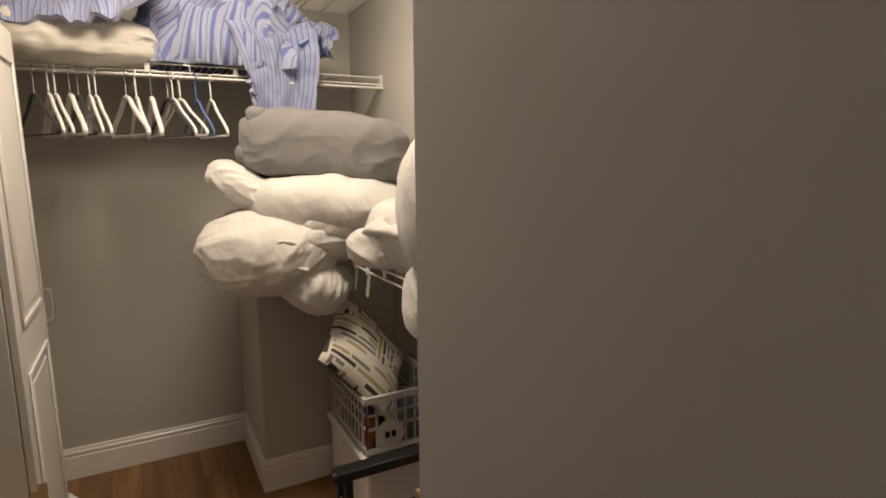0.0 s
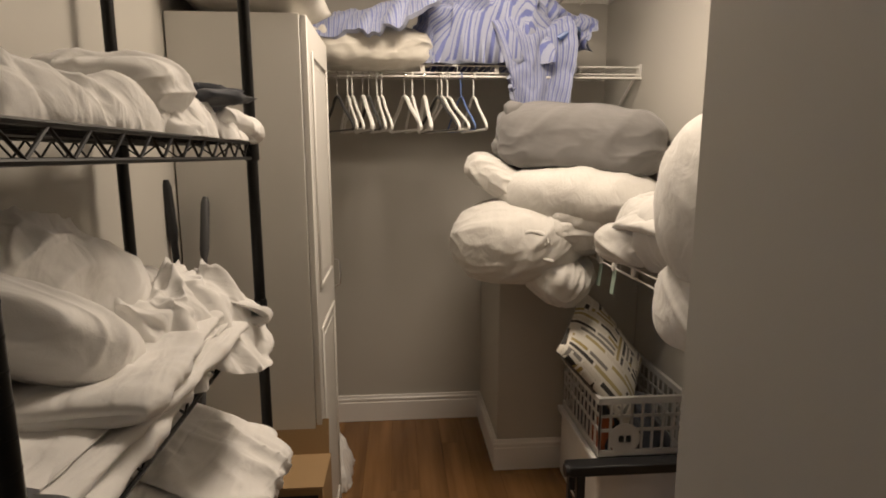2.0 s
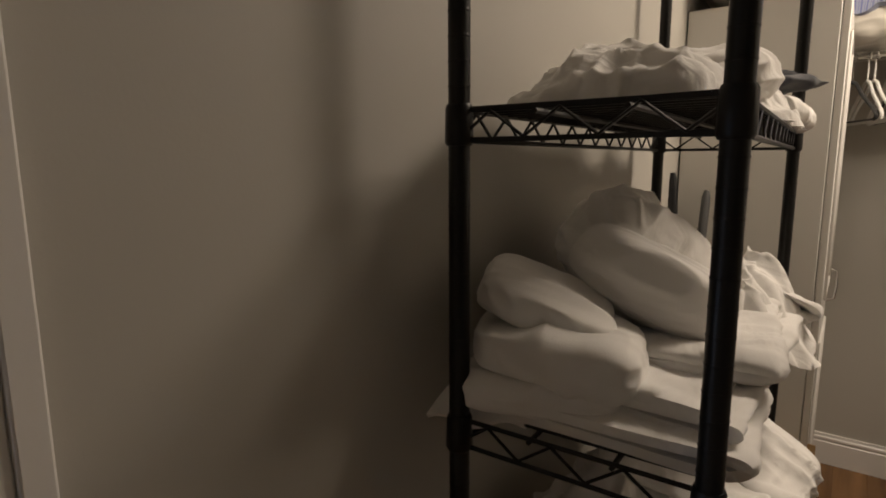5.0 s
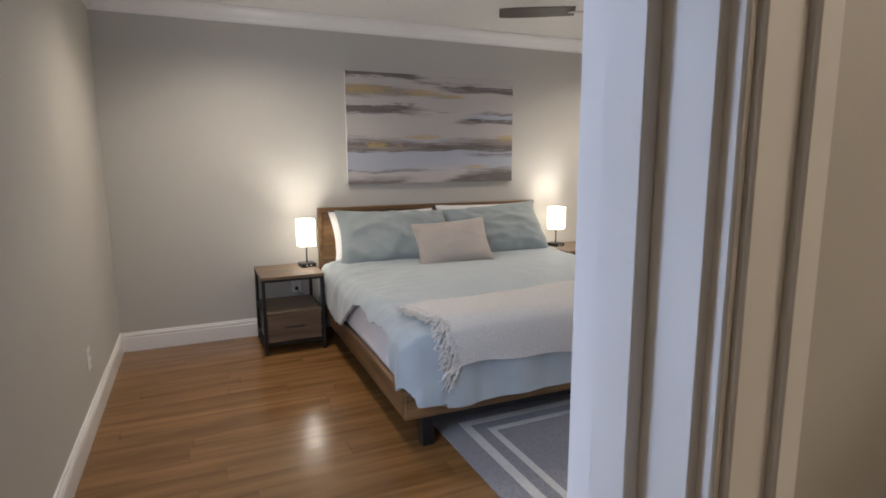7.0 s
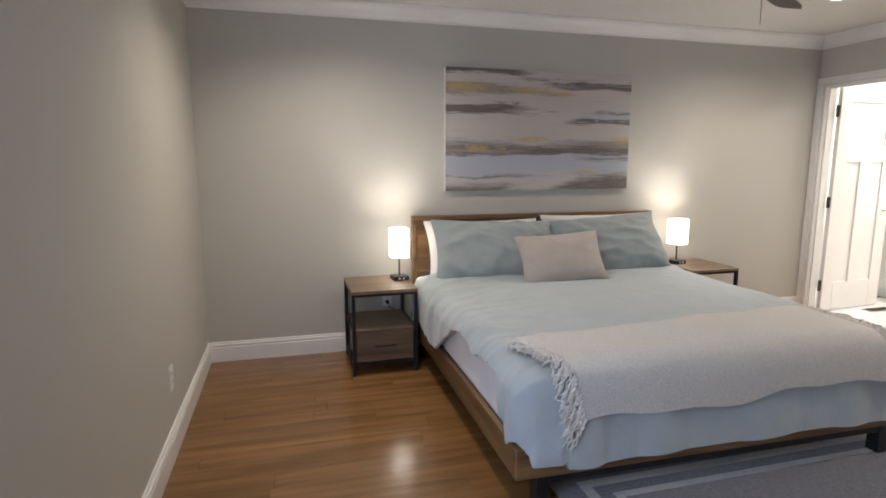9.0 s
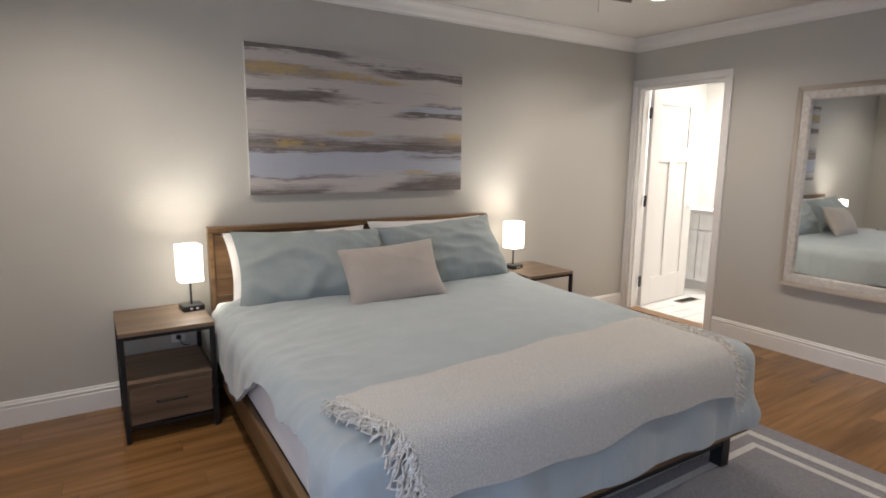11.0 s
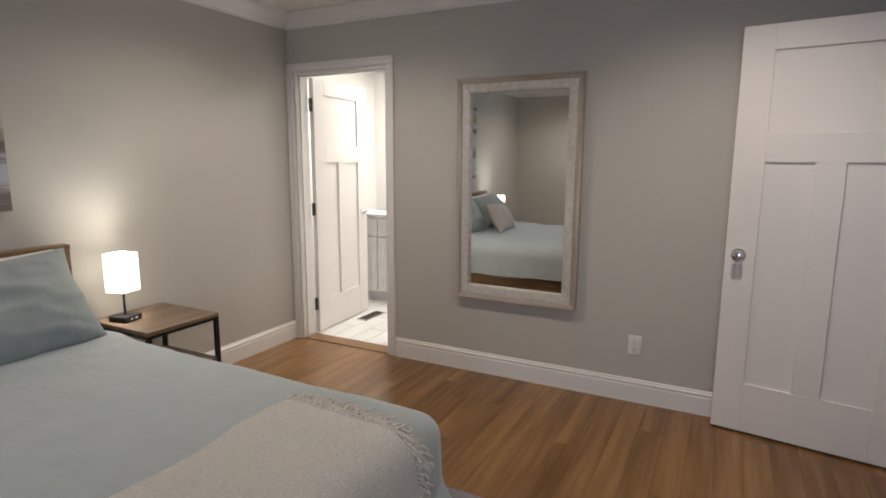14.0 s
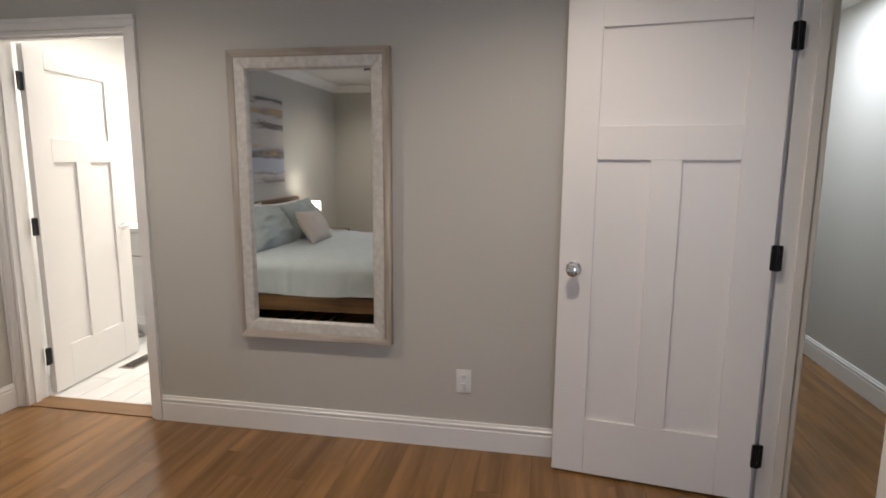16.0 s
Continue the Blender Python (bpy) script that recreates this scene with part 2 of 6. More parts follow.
baseboard((0.0, 4.50), (5.10, 4.50), (0, -1), 1.18)
baseboard((0.0, 0.39), (0.0, 4.484), (1, 0), 1.18)
baseboard((5.10, 0.68), (5.10, 3.567), (-1, 0), 1.18)
baseboard((0.90, 0.39), (3.68, 0.39), (0, 1))
baseboard((3.68, 0.406), (3.68, 0.68), (-1, 0))
baseboard((3.68, -0.785), (3.68, 0.28), (-1, 0), 1.20)
baseboard((3.157, -0.785), (3.664, -0.785), (0, 1), 1.20)
baseboard((3.157, -1.40), (3.157, -0.769), (-1, 0), 1.20)
baseboard((1.571, -1.40), (3.141, -1.40), (0, 1), 1.20)
baseboard((0.90, 0.28), (3.664, 0.28), (0, -1), 1.20)
baseboard((0.0, -0.752), (1.571, -0.752), (0, 1), 1.20)
baseboard((1.571, -1.384), (1.571, -0.736), (1, 0), 1.20)
baseboard((3.80, -0.38), (7.28, -0.38), (0, 1), 1.18)
baseboard((4.99, 0.56), (7.28, 0.56), (0, -1))
crown((0.0, 4.50), (5.10, 4.50), (0, -1))
crown((0.0, 0.39), (0.0, 4.50), (1, 0))
crown((5.10, 0.68), (5.10, 4.50), (-1, 0))
crown((0.0, 0.39), (3.68, 0.39), (0, 1))
crown((3.68, 0.68), (5.10, 0.68), (0, 1))



def casing(name, along, p, q, foot, head, face, out, width=0.076):
    """Casing round an opening from p to q, on the wall's face; out is +1 or -1 off that face."""
    ob = thing(name, Matrix(), "white painted moulded door casing", "trim", kind="structure")

    def bar(n, a0, a1, z0, z1, inner):
        bm = bmesh.new()
        for lo, hi, d in ((0.0, 0.66, 0.017), (0.66, 1.0, 0.022), (0.0, 0.12, 0.013)):
            if lo == 0.0 and hi == 0.66:
                lo = 0.12
            u = lambda t: a0 + (a1 - a0) * (t if inner == 0 else 1 - t)
            f0, f1 = sorted((face, face + out * d))
            if n == "head":
                zz = sorted((z0 + (z1 - z0) * lo, z0 + (z1 - z0) * hi))
                args = (a0, a1, f0, f1, *zz)
            else:
                s = sorted((u(lo), u(hi)))
                args = (*s, f0, f1, z0, z1)
            if along == "y":
                args = (args[2], args[3], args[0], args[1], args[4], args[5])
            box(*args, 0.002, bm=bm)
        part(n, bm, TRIM, ob)

    bar("side", p - width, p - 0.003, foot, head + 0.003, 1)
    bar("side", q + 0.003, q + width, foot, head + 0.003, 0)
    bar("head", p - width, q + width, head + 0.003, head + width, 0)
    return ob


def lining(name, along, p, q, head, c0, c1, stop):
    """The jamb boards inside an opening, with the stop that the door shuts against."""
    ob = thing(name, Matrix(), "white painted wooden door jamb with stop", "door jamb", kind="structure")
    for n, (a0, a1, z0, z1) in (("jamb", (p, p + 0.018, 0, head)), ("jamb", (q - 0.018, q, 0, head)), ("head_jamb", (p + 0.018, q - 0.018, head - 0.018, head))):
        args = (a0, a1, c0 - 0.002, c1 + 0.002, z0, z1)
        part(n, box(*(args if along == "x" else (args[2], args[3], args[0], args[1], z0, z1)), 0.001), TRIM, ob)
    for n, (a0, a1, z0, z1) in (("stop", (p + 0.018, p + 0.030, 0, head - 0.018)), ("stop", (q - 0.030, q - 0.018, 0, head - 0.018)), ("stop", (p + 0.030, q - 0.030, head - 0.030, head - 0.018))):
        args = (a0, a1, stop - 0.018, stop + 0.018, z0, z1)
        part(n, box(*(args if along == "x" else (args[2], args[3], args[0], args[1], z0, z1)), 0.001), TRIM, ob)
    return ob


casing("closet_door_casing", "x", 0.10, 0.82, 0, 2.03, 0.39, 1)
casing("closet_door_casing", "x", 0.112, 0.806, 0, 2.018, 0.28, -1, width=0.066)
lining("closet_door_jamb", "x", 0.10, 0.82, 2.03, 0.28, 0.39, 0.335)
casing("bath_door_casing", "y", 3.625, 4.44, 0, 2.03, 5.10, -1, width=0.057)
lining("bath_door_jamb", "y", 3.625, 4.44, 2.03, 5.10, 5.22, 5.15)
casing("hall_door_casing", "x", 4.10, 4.90, 0, 2.05, 0.68, 1)
casing("hall_door_casing", "x", 4.10, 4.90, 0, 2.05, 0.56, -1)
lining("hall_door_jamb", "x", 4.10, 4.90, 2.05, 0.56, 0.68, 0.605)


def hinge(parent, z, at, lean):
    bm = box(-0.022, 0.0, -0.0025, 0.0025, -0.05, 0.05, 0.004)
    tube([(0, 0.004, -0.051), (0, 0.004, 0.051)], 0.007, bm, 10)
    box(0.0, 0.022, -0.0025, 0.0025, -0.05, 0.05, 0.004, bm)
    for px in (-0.013, 0.013):
        for pz in (-0.03, 0.0, 0.03):
            lathe([(0.004, -0.0035), (0.004, 0.0035)], bm, 8, pose(px, 0, pz, 90))
    part("hinge", bm, HINGE, parent, "black metal butt hinge", at=pose(*at, z, 0, 0, lean))


def panel_door(name, m, width, height, label, knob, hinge_lean=0):
    """A three-panel shaker door: hinge edge at x = 0, leaf along +x, thickness along y."""
    d = thing(name, m, label, "door", kind="structure")
    t, stile, top, lock, foot, mid = 0.0175, 0.138, 0.117, 0.136, 0.258, 0.059
    split = height - 0.502
    bm = bmesh.new()
    for x0, x1, z0, z1 in ((0, stile, 0, height), (width - stile, width, 0, height), (stile, width - stile, height - top, height),
                           (stile, width - stile, split - lock, split), (stile, width - stile, 0, foot), (width / 2 - mid, width / 2 + mid, foot, split - lock)):
        box(x0, x1, -t, t, z0, z1, 0.0012, bm=bm)
    part("door_frame", bm, DOOR_PAINT, d)
    for x0, x1, z0, z1 in ((stile, width - stile, split, height - top), (stile, width / 2 - mid, foot, split - lock), (width / 2 + mid, width - stile, foot, split - lock)):
        part("panel", box(x0 - 0.002, x1 + 0.002, -t + 0.012, t - 0.012, z0 - 0.002, z1 + 0.002), DOOR_PAINT, d)
    for s in (-1, 1):
        k = part("door_knob", lathe([(0.0, 0.0), (0.033, 0.0), (0.033, 0.005), (0.027, 0.009), (0.013, 0.011), (0.012, 0.030), (0.024, 0.040), (0.0285, 0.052), (0.024, 0.064), (0.010, 0.069), (0.0, 0.070)][1:-1], None, 24,
                 pose(width - 0.062, s * t, 0.93, -90 * s)), CHROME, d, "round chrome knob") if knob == "knob" else None
        if knob == "lever":
            bm = lathe([(0.028, 0.0), (0.028, 0.006), (0.011, 0.010), (0.011, 0.045)], None, 20, pose(width - 0.062, s * t, 0.93, -90 * s))
            tube([(width - 0.062, s * (t + 0.040), 0.93), (width - 0.10, s * (t + 0.046), 0.93), (width - 0.165, s * (t + 0.044), 0.928)], 0.009, bm, 10)
            part("door_handle", bm, CHROME, d, "chrome lever handle")
    part("latch_plate", box(width - 0.001, width + 0.0012, -0.012, 0.012, 0.90, 0.96), CHROME, d)
    return d


hall_door = panel_door("hall_door", pose(4.880, 0.705, 0.012, 0, 0, 82.0), 0.81, 2.03, "white three-panel wooden door standing open with chrome knob", "knob")
for z in (0.20, 1.02, 1.84):
    hinge(hall_door, z, (-0.012, 0.014), 12)
bath_door = panel_door("bath_door", pose(5.262, 4.418, 0.012, 0, 0, 4.0), 0.76, 2.00, "white three-panel wooden bathroom door standing open inwards", "lever")
for z in (0.235, 1.00, 1.80):
    hinge(bath_door, z, (-0.022, -0.006), 2)

# west window
win = thing("window_1", Matrix(), "white double-hung window with daylight outside", "window", kind="structure")
for n, a in (("window_frame", (-0.13, 0.0, 0.64, 0.672, 0.60, 2.04)), ("window_frame", (-0.13, 0.0, 1.458, 1.49, 0.60, 2.04)), ("window_frame", (-0.13, 0.0, 0.672, 1.458, 2.008, 2.04)),
             ("window_sill", (-0.13, 0.035, 0.60, 1.53, 0.570, 0.602))):
    part(n, box(*a, 0.002), TRIM, win)
GLASS = bpy.data.materials.new("window_glass")
GLASS.use_nodes = True
GLASS.node_tree.nodes["Principled BSDF"].inputs["Transmission Weight"].default_value = 1.0
GLASS.node_tree.nodes["Principled BSDF"].inputs["Roughness"].default_value = 0.0
for z0, z1, x in ((0.602, 1.32, -0.085), (1.30, 2.008, -0.112)):
    for a in ((x, x + 0.024, 0.672, 0.712, z0, z1), (x, x + 0.024, 1.418, 1.458, z0, z1), (x, x + 0.024, 0.712, 1.418, z0, z0 + 0.04), (x, x + 0.024, 0.712, 1.418, z1 - 0.04, z1)):
        part("sash", box(*a, 0.002), TRIM, win)
    pane = part("pane", box(x + 0.010, x + 0.014, 0.712, 1.418, z0 + 0.04, z1 - 0.04), GLASS, win)
    pane.visible_shadow = False
casing("window_casing", "y", 0.64, 1.49, 0.602, 2.04, 0.0, 1, width=0.090)

# ---- bedroom ----
WALNUT = wood("acacia_bed_wood", (0.205, 0.116, 0.050), (0.090, 0.046, 0.019), 0.42, axis=0, scale=1.0, rand=0.30)
RAIL_WOOD = wood("acacia_rail_wood", (0.250, 0.140, 0.055), (0.070, 0.034, 0.014), 0.45, axis=0, scale=0.9)
RAIL_WOOD_LONG = wood("acacia_side_rail_wood", (0.205, 0.112, 0.044), (0.060, 0.030, 0.012), 0.45, axis=1, scale=0.9)
GREY_OAK = wood("grey_brown_laminate", (0.200, 0.135, 0.086), (0.078, 0.050, 0.033), 0.42, axis=0, scale=0.9)
SHEET = weave("white_sheet", (0.80, 0.79, 0.79), (0.76, 0.75, 0.75), fold=0.10)
SAGE = weave("sage_blue_cotton", (0.392, 0.438, 0.448), (0.362, 0.405, 0.416), fold=0.26)
SAGE_PILLOW = weave("sage_blue_pillowcase", (0.295, 0.335, 0.332), (0.265, 0.303, 0.300), fold=0.22)
LINEN = weave("taupe_cushion_cloth", (0.43, 0.380, 0.335), (0.39, 0.345, 0.302), scale=420, fold=0.05)
COTTON = weave("white_cotton", (0.76, 0.745, 0.715), (0.72, 0.705, 0.675), fold=0.12)
FRINGE = M("wool_fringe", (0.76, 0.72, 0.65), (0.62, 0.58, 0.52), 0.95, scale=60, bump=0.4, bscale=300)


def herringbone(name):
    m = M(name, (0.88, 0.84, 0.77), (0.68, 0.645, 0.585), 0.95, scale=150, stretch=(1, 1.6, 1), bump=0.0, sheen=0.3)
    n, link = m.node_tree.nodes, m.node_tree.links.new
    uv = n.new("ShaderNodeUVMap")
    sep = n.new("ShaderNodeSeparateXYZ")
    link(uv.outputs[0], sep.inputs[0])

    def op(kind, a, b=None):
        o = n.new("ShaderNodeMath")
        o.operation = kind
        for i, v in enumerate((a, b)):
            if v is None:
                continue
            if isinstance(v, (int, float)):
                o.inputs[i].default_value = v
            else:
                link(v, o.inputs[i])
        return o.outputs[0]

    zig = op("PINGPONG", op("MULTIPLY", sep.outputs[1], 44.0), 0.5)
    saw = op("FRACT", op("ADD", op("MULTIPLY", sep.outputs[0], 110.0), op("MULTIPLY", zig, 2.0)))
    tri = op("GREATER_THAN", saw, 0.5)
    mix = n.new("ShaderNodeMixRGB")
    mix.blend_type = "MULTIPLY"
    link(tri, mix.inputs[0])
    link(n["Color Ramp"].outputs[0], mix.inputs[1])
    mix.inputs[2].default_value = (0.965, 0.965, 0.96, 1)
    link(mix.outputs[0], n["Principled BSDF"].inputs["Base Color"])
    fuzz = n.new("ShaderNodeTexNoise")
    fuzz.inputs["Scale"].default_value, fuzz.inputs["Detail"].default_value = 210, 4.0
    bp = n.new("ShaderNodeBump")
    bp.inputs["Strength"].default_value, bp.inputs["Distance"].default_value = 0.9, 0.009
    link(op("ADD", op("MULTIPLY", op("PINGPONG", saw, 0.5), 0.35), fuzz.outputs[0]), bp.inputs["Height"])
    link(bp.outputs[0], n["Principled BSDF"].inputs["Normal"])
    return m


THROW = herringbone("herringbone_wool")


def wrinkled(p, seed, amount, size=6.0):
    q = Vector(p) * size + Vector((seed * 7.3, seed * 3.1, seed * 1.7))
    ridge = 1.0 - abs(noise.noise(q)) * 2.0
    return amount * (0.6 * noise.noise(q * 0.45) + 0.5 * ridge * ridge * noise.noise(q * 0.3 + Vector((9, 2, 4))))


def crumple(p, seed, amount, size=7.0):
    """Folds of thrown cloth: sharp crests in bent lines over broad swells."""
    q = Vector(p) * size
    q = Matrix.Rotation(seed * 1.3, 3, "Z") @ (Matrix.Rotation(seed * 0.7, 3, "X") @ q)
    q = Vector((q.x * 1.25, q.y * 0.42, q.z)) + Vector((seed * 5.7, seed * 2.9, seed * 8.3))
    q += Vector((noise.noise(q * 0.5), noise.noise(q * 0.5 + Vector((5, 1, 2))), noise.noise(q * 0.5 + Vector((1, 7, 3))))) * 1.1
    crest = 1 - min(1, abs(noise.noise(q)) * 2.6)
    small = 1 - min(1, abs(noise.noise(q * 2.3)) * 2.4)
    return amount * (crest ** 1.5 * 0.80 + 0.38 * small * small + 0.6 * noise.noise(q * 0.4) - 0.42)


def sheet(fn, nu, nv, thickness=0.0, uv=False):
    """A cloth surface fn(s, t) for s, t from 0 to 1, with a thickness."""
    bm = bmesh.new()
    layers = []
    for k in range(2 if thickness else 1):
        layers.append([[bm.verts.new(fn(i / nu, j / nv)) for j in range(nv + 1)] for i in range(nu + 1)])
    lay = bm.loops.layers.uv.new("UVMap") if uv else None
    for k, g in enumerate(layers):
        for i in range(nu):
            for j in range(nv):
                f = bm.faces.new((g[i][j], g[i + 1][j], g[i + 1][j + 1], g[i][j + 1]))
                if uv:
                    for lp, (a, b) in zip(f.loops, ((i, j), (i + 1, j), (i + 1, j + 1), (i, j + 1))):
                        lp[lay].uv = (a / nu * uv[0], b / nv * uv[1])
    if thickness:
        bm.normal_update()
        a, b = layers
        shift = {}
        for i in range(nu + 1):
            for j in range(nv + 1):
                shift[(i, j)] = a[i][j].normal.copy()
        for (i, j), nn in shift.items():
            b[i][j].co = a[i][j].co - nn * thickness
        for i in range(nu):
            for j in (0, nv):
                bm.faces.new((a[i][j], a[i + 1][j], b[i + 1][j], b[i][j]))
        for j in range(nv):
            for i in (0, nu):
                bm.faces.new((a[i][j], a[i][j + 1], b[i][j + 1], b[i][j]))
    return bm


def pillow_mesh(w, h, t, seed=1, wrinkle=0.010, n=34, pinch=0.07, power=2.6):
    """A stuffed cushion lying flat: w by h, t thick, with drawn-in sides and pointed corners."""
    bm = bmesh.new()
    sides = []
    for s in (1, -1):
        g = []
        for i in range(n + 1):
            row = []
            for j in range(n + 1):
                u, v = -1 + 2 * i / n, -1 + 2 * j / n
                fat = max(0.0, (1 - abs(u) ** power) * (1 - abs(v) ** power)) ** 0.55
                x = u * w / 2 * (1 - pinch * (1 - v * v))
                y = v * h / 2 * (1 - pinch * (1 - u * u))
                z = s * t / 2 * fat
                edge = min(1.0, fat * 3)
                z += edge * wrinkled((x, y, s * 0.3), seed, wrinkle, 9.0)
                z += s * edge * crumple((x, y, 0.1 * s), seed, wrinkle * 1.6, 3.2)
                row.append(bm.verts.new((x, y, z)) if s == 1 or 0 < i < n and 0 < j < n else sides[0][i][j])
            g.append(row)
        sides.append(g)
        for i in range(n):
            for j in range(n):
                bm.faces.new((g[i][j], g[i + 1][j], g[i + 1][j + 1], g[i][j + 1]))
    return bm


def pillow(name, m, w, h, t, material, label, seed, wrinkle=0.010, group="", category="pillow"):
    return solid(name, pillow_mesh(w, h, t, seed, wrinkle), material, label, category, group=group, smooth=70, m=m)


def make_bed():
    bed = thing("bed", pose(2.370, 2.325, 0, 0, 0, -1.0), "king-size wooden platform bed with black metal legs", "bed")
    W = 1.0
    part("foot_rail", box(-W, W, 0.0, 0.030, 0.160, 0.288, 0.003), RAIL_WOOD, bed, "brown wooden foot rail")
    for s in (-1, 1):
        part("side_rail", box(*sorted((s * W, s * (W - 0.030))), 0.030, 2.07, 0.160, 0.288, 0.003), RAIL_WOOD_LONG, bed, "brown wooden side rail")
    part("slats", box(-W + 0.03, W - 0.03, 0.03, 2.07, 0.215, 0.265), OAK_BED, bed)
    for x in (-0.875, 0.875):
        for y in (0.055, 1.98):
            part("leg", box(x - 0.030, x + 0.030, y - 0.030, y + 0.030, 0.0, 0.160, 0.003), BLACK_METAL, bed, "square black metal leg")
    for y in (0.055, 1.98):
        part("crossbar", box(-0.845, 0.845, y - 0.025, y + 0.025, 0.112, 0.158, 0.003), BLACK_METAL, bed, "black metal crossbar")
    head = part("headboard", box(-0.975, 0.975, 2.110, 2.130, 0.10, 0.972, 0.003), WALNUT, bed, "dark acacia wood headboard")
    part("headboard_cap", box(-0.980, 0.980, 2.066, 2.133, 0.958, 0.986, 0.003), WALNUT, head)
    for s in (-1, 1):
        part("headboard_stile", box(*sorted((s * 0.980, s * 0.952)), 2.070, 2.132, 0.02, 0.957, 0.003), WALNUT, head)
    z = 0.14
    rng = random.Random(4)
    while z < 0.95:
        hgt = 0.0885
        x = -0.950
        while x < 0.949:
            w = min(rng.uniform(0.32, 0.62), 0.95 - x)
            if 0.95 - x - w < 0.12:
                w = 0.95 - x
            d = rng.uniform(-0.0015, 0.0015)
            part("stave", box(x + 0.0006, x + w - 0.0006, 2.084 + d, 2.111, z + 0.0006, min(z + hgt, 0.957) - 0.0006, 0.0012), WALNUT, head)
            x += w
        z += hgt
    solid("mattress", box(-0.972, 0.972, 0.03, 2.05, 0.268, 0.555, 0.05, segments=4), SHEET, "white mattress in a fitted sheet on the bed frame", "mattress", smooth=60, m=pose(2.370, 2.325, 0, 0, 0, -1.0))
    return bed


BED_M = pose(2.370, 2.325, 0, 0, 0, -1.0)
HALF, ROUND, TOP = 1.012, 0.095, 0.602


def over_bed(u, v, lift=0.0, flare=0.10):
    """A point of cloth lying on the bed: u from its middle, v from its foot, both measured along the cloth."""
    du = max(0.0, abs(u) - (HALF - ROUND))
    dv = max(0.0, (ROUND - 0.03) - v)
    e = math.hypot(du, dv)
    top = TOP + lift + 0.012 * noise.noise(Vector((u * 2.1, v * 2.1, 3))) - 0.012 * (u / HALF) ** 2
    if e < 1e-6:
        return Vector((u, v, top))
    r = ROUND + lift
    a = min(e / ROUND, math.pi / 2)
    out, down = r * math.sin(a), r * (1 - math.cos(a))
    rest = max(0.0, e - ROUND * math.pi / 2)
    out += rest * flare * 0.35
    down += rest * 0.985
    s = 1 if u > 0 else -1
    return Vector((s * (min(abs(u), HALF - ROUND) + out * du / e), max(v, ROUND - 0.03) - out * dv / e, top - down))


def make_duvet():
    def fn(s, t):
        v = -0.375 + t * 2.22
        hem = 0.345
        # the near side is drawn up between the foot corner and the middle of the bed
        up = min(1.0, max(0.0, (1.32 - v) / 0.60)) * min(1.0, max(0.0, (v - 0.02) / 0.24))
        left = hem - 0.225 * up * up * (3 - 2 * up) - 0.012 * math.sin(v * 9.0)
        right = hem + 0.01 * math.sin(v * 7)
        lo, hi = -(HALF - ROUND + left), HALF - ROUND + right
        u = lo + (hi - lo) * s
        if v < 0.02:
            # gathers where the corner turns
            k = (0.02 - v)
            u -= math.copysign(min(0.5, k * 0.55) * max(0, (abs(u) - 0.70)) * 2.2, u)
        p = over_bed(u, v)
        q = over_bed(u + 0.002, v) - p
        drop = max(0.0, TOP - p.z)
        wave = 0.016 * min(1, drop * 6) * (math.sin(v * 15 + 2 * noise.noise(Vector((v * 3, 1, 2)))) * (1 if abs(u) > HALF - 0.2 else 0) + math.sin(u * 13 + 3 * noise.noise(Vector((u * 2, 5, 2)))) * (1 if v < 0.1 else 0))
        p.x += math.copysign(max(-0.006, wave), u) if abs(u) > HALF - 0.2 else 0
        p.y -= max(-0.004, wave) if v < 0.1 else 0
        p.z += wrinkled((u, v, 0), 3, 0.010, 5.0) + (0.020 * math.exp(-((v - 1.72) / 0.12) ** 2)) + crumple((u * 0.5, v, 0), 21, 0.015 * max(0.0, min(1.0, (-u - 0.40) * 2.0)) + 0.005 * max(0.0, min(1.0, (v - 1.2) * 3)), 7.0)
        if u < -0.75 and v > 0.3:
            p.x -= 0.010 * max(0, math.sin(v * 22 + u * 9)) * min(1, drop * 8)
        p.z = max(p.z, 0.291 if abs(p.x) < 1.0 and p.y > 0 else 0.205 + 0.03 * (u < -0.8))
        return p

    solid("duvet", sheet(fn, 150, 150, 0.020), SAGE, "sage blue cotton duvet spread over the bed", "duvet", smooth=80, m=BED_M)


THROW_CORNERS = ((-0.86, 0.32), (0.745, 0.445), (0.74, -0.160), (-0.745, -0.185))


def on_throw(s, t, lift=0.022):
    (ax, ay), (bx, by), (cx, cy), (dx, dy) = THROW_CORNERS
    u = (ax * (1 - s) + bx * s) * (1 - t) + (dx * (1 - s) + cx * s) * t
    v = (ay * (1 - s) + by * s) * (1 - t) + (dy * (1 - s) + cy * s) * t
    v += 0.014 * math.sin(s * 9 + 1) * (t - 0.2) + 0.008 * math.sin(s * 23)
    p = over_bed(u, v, lift)
    p.z += wrinkled((u, v, 1), 3, 0.010, 5.0) + wrinkled((u, v, 1), 8, 0.006, 8.0)
    return p


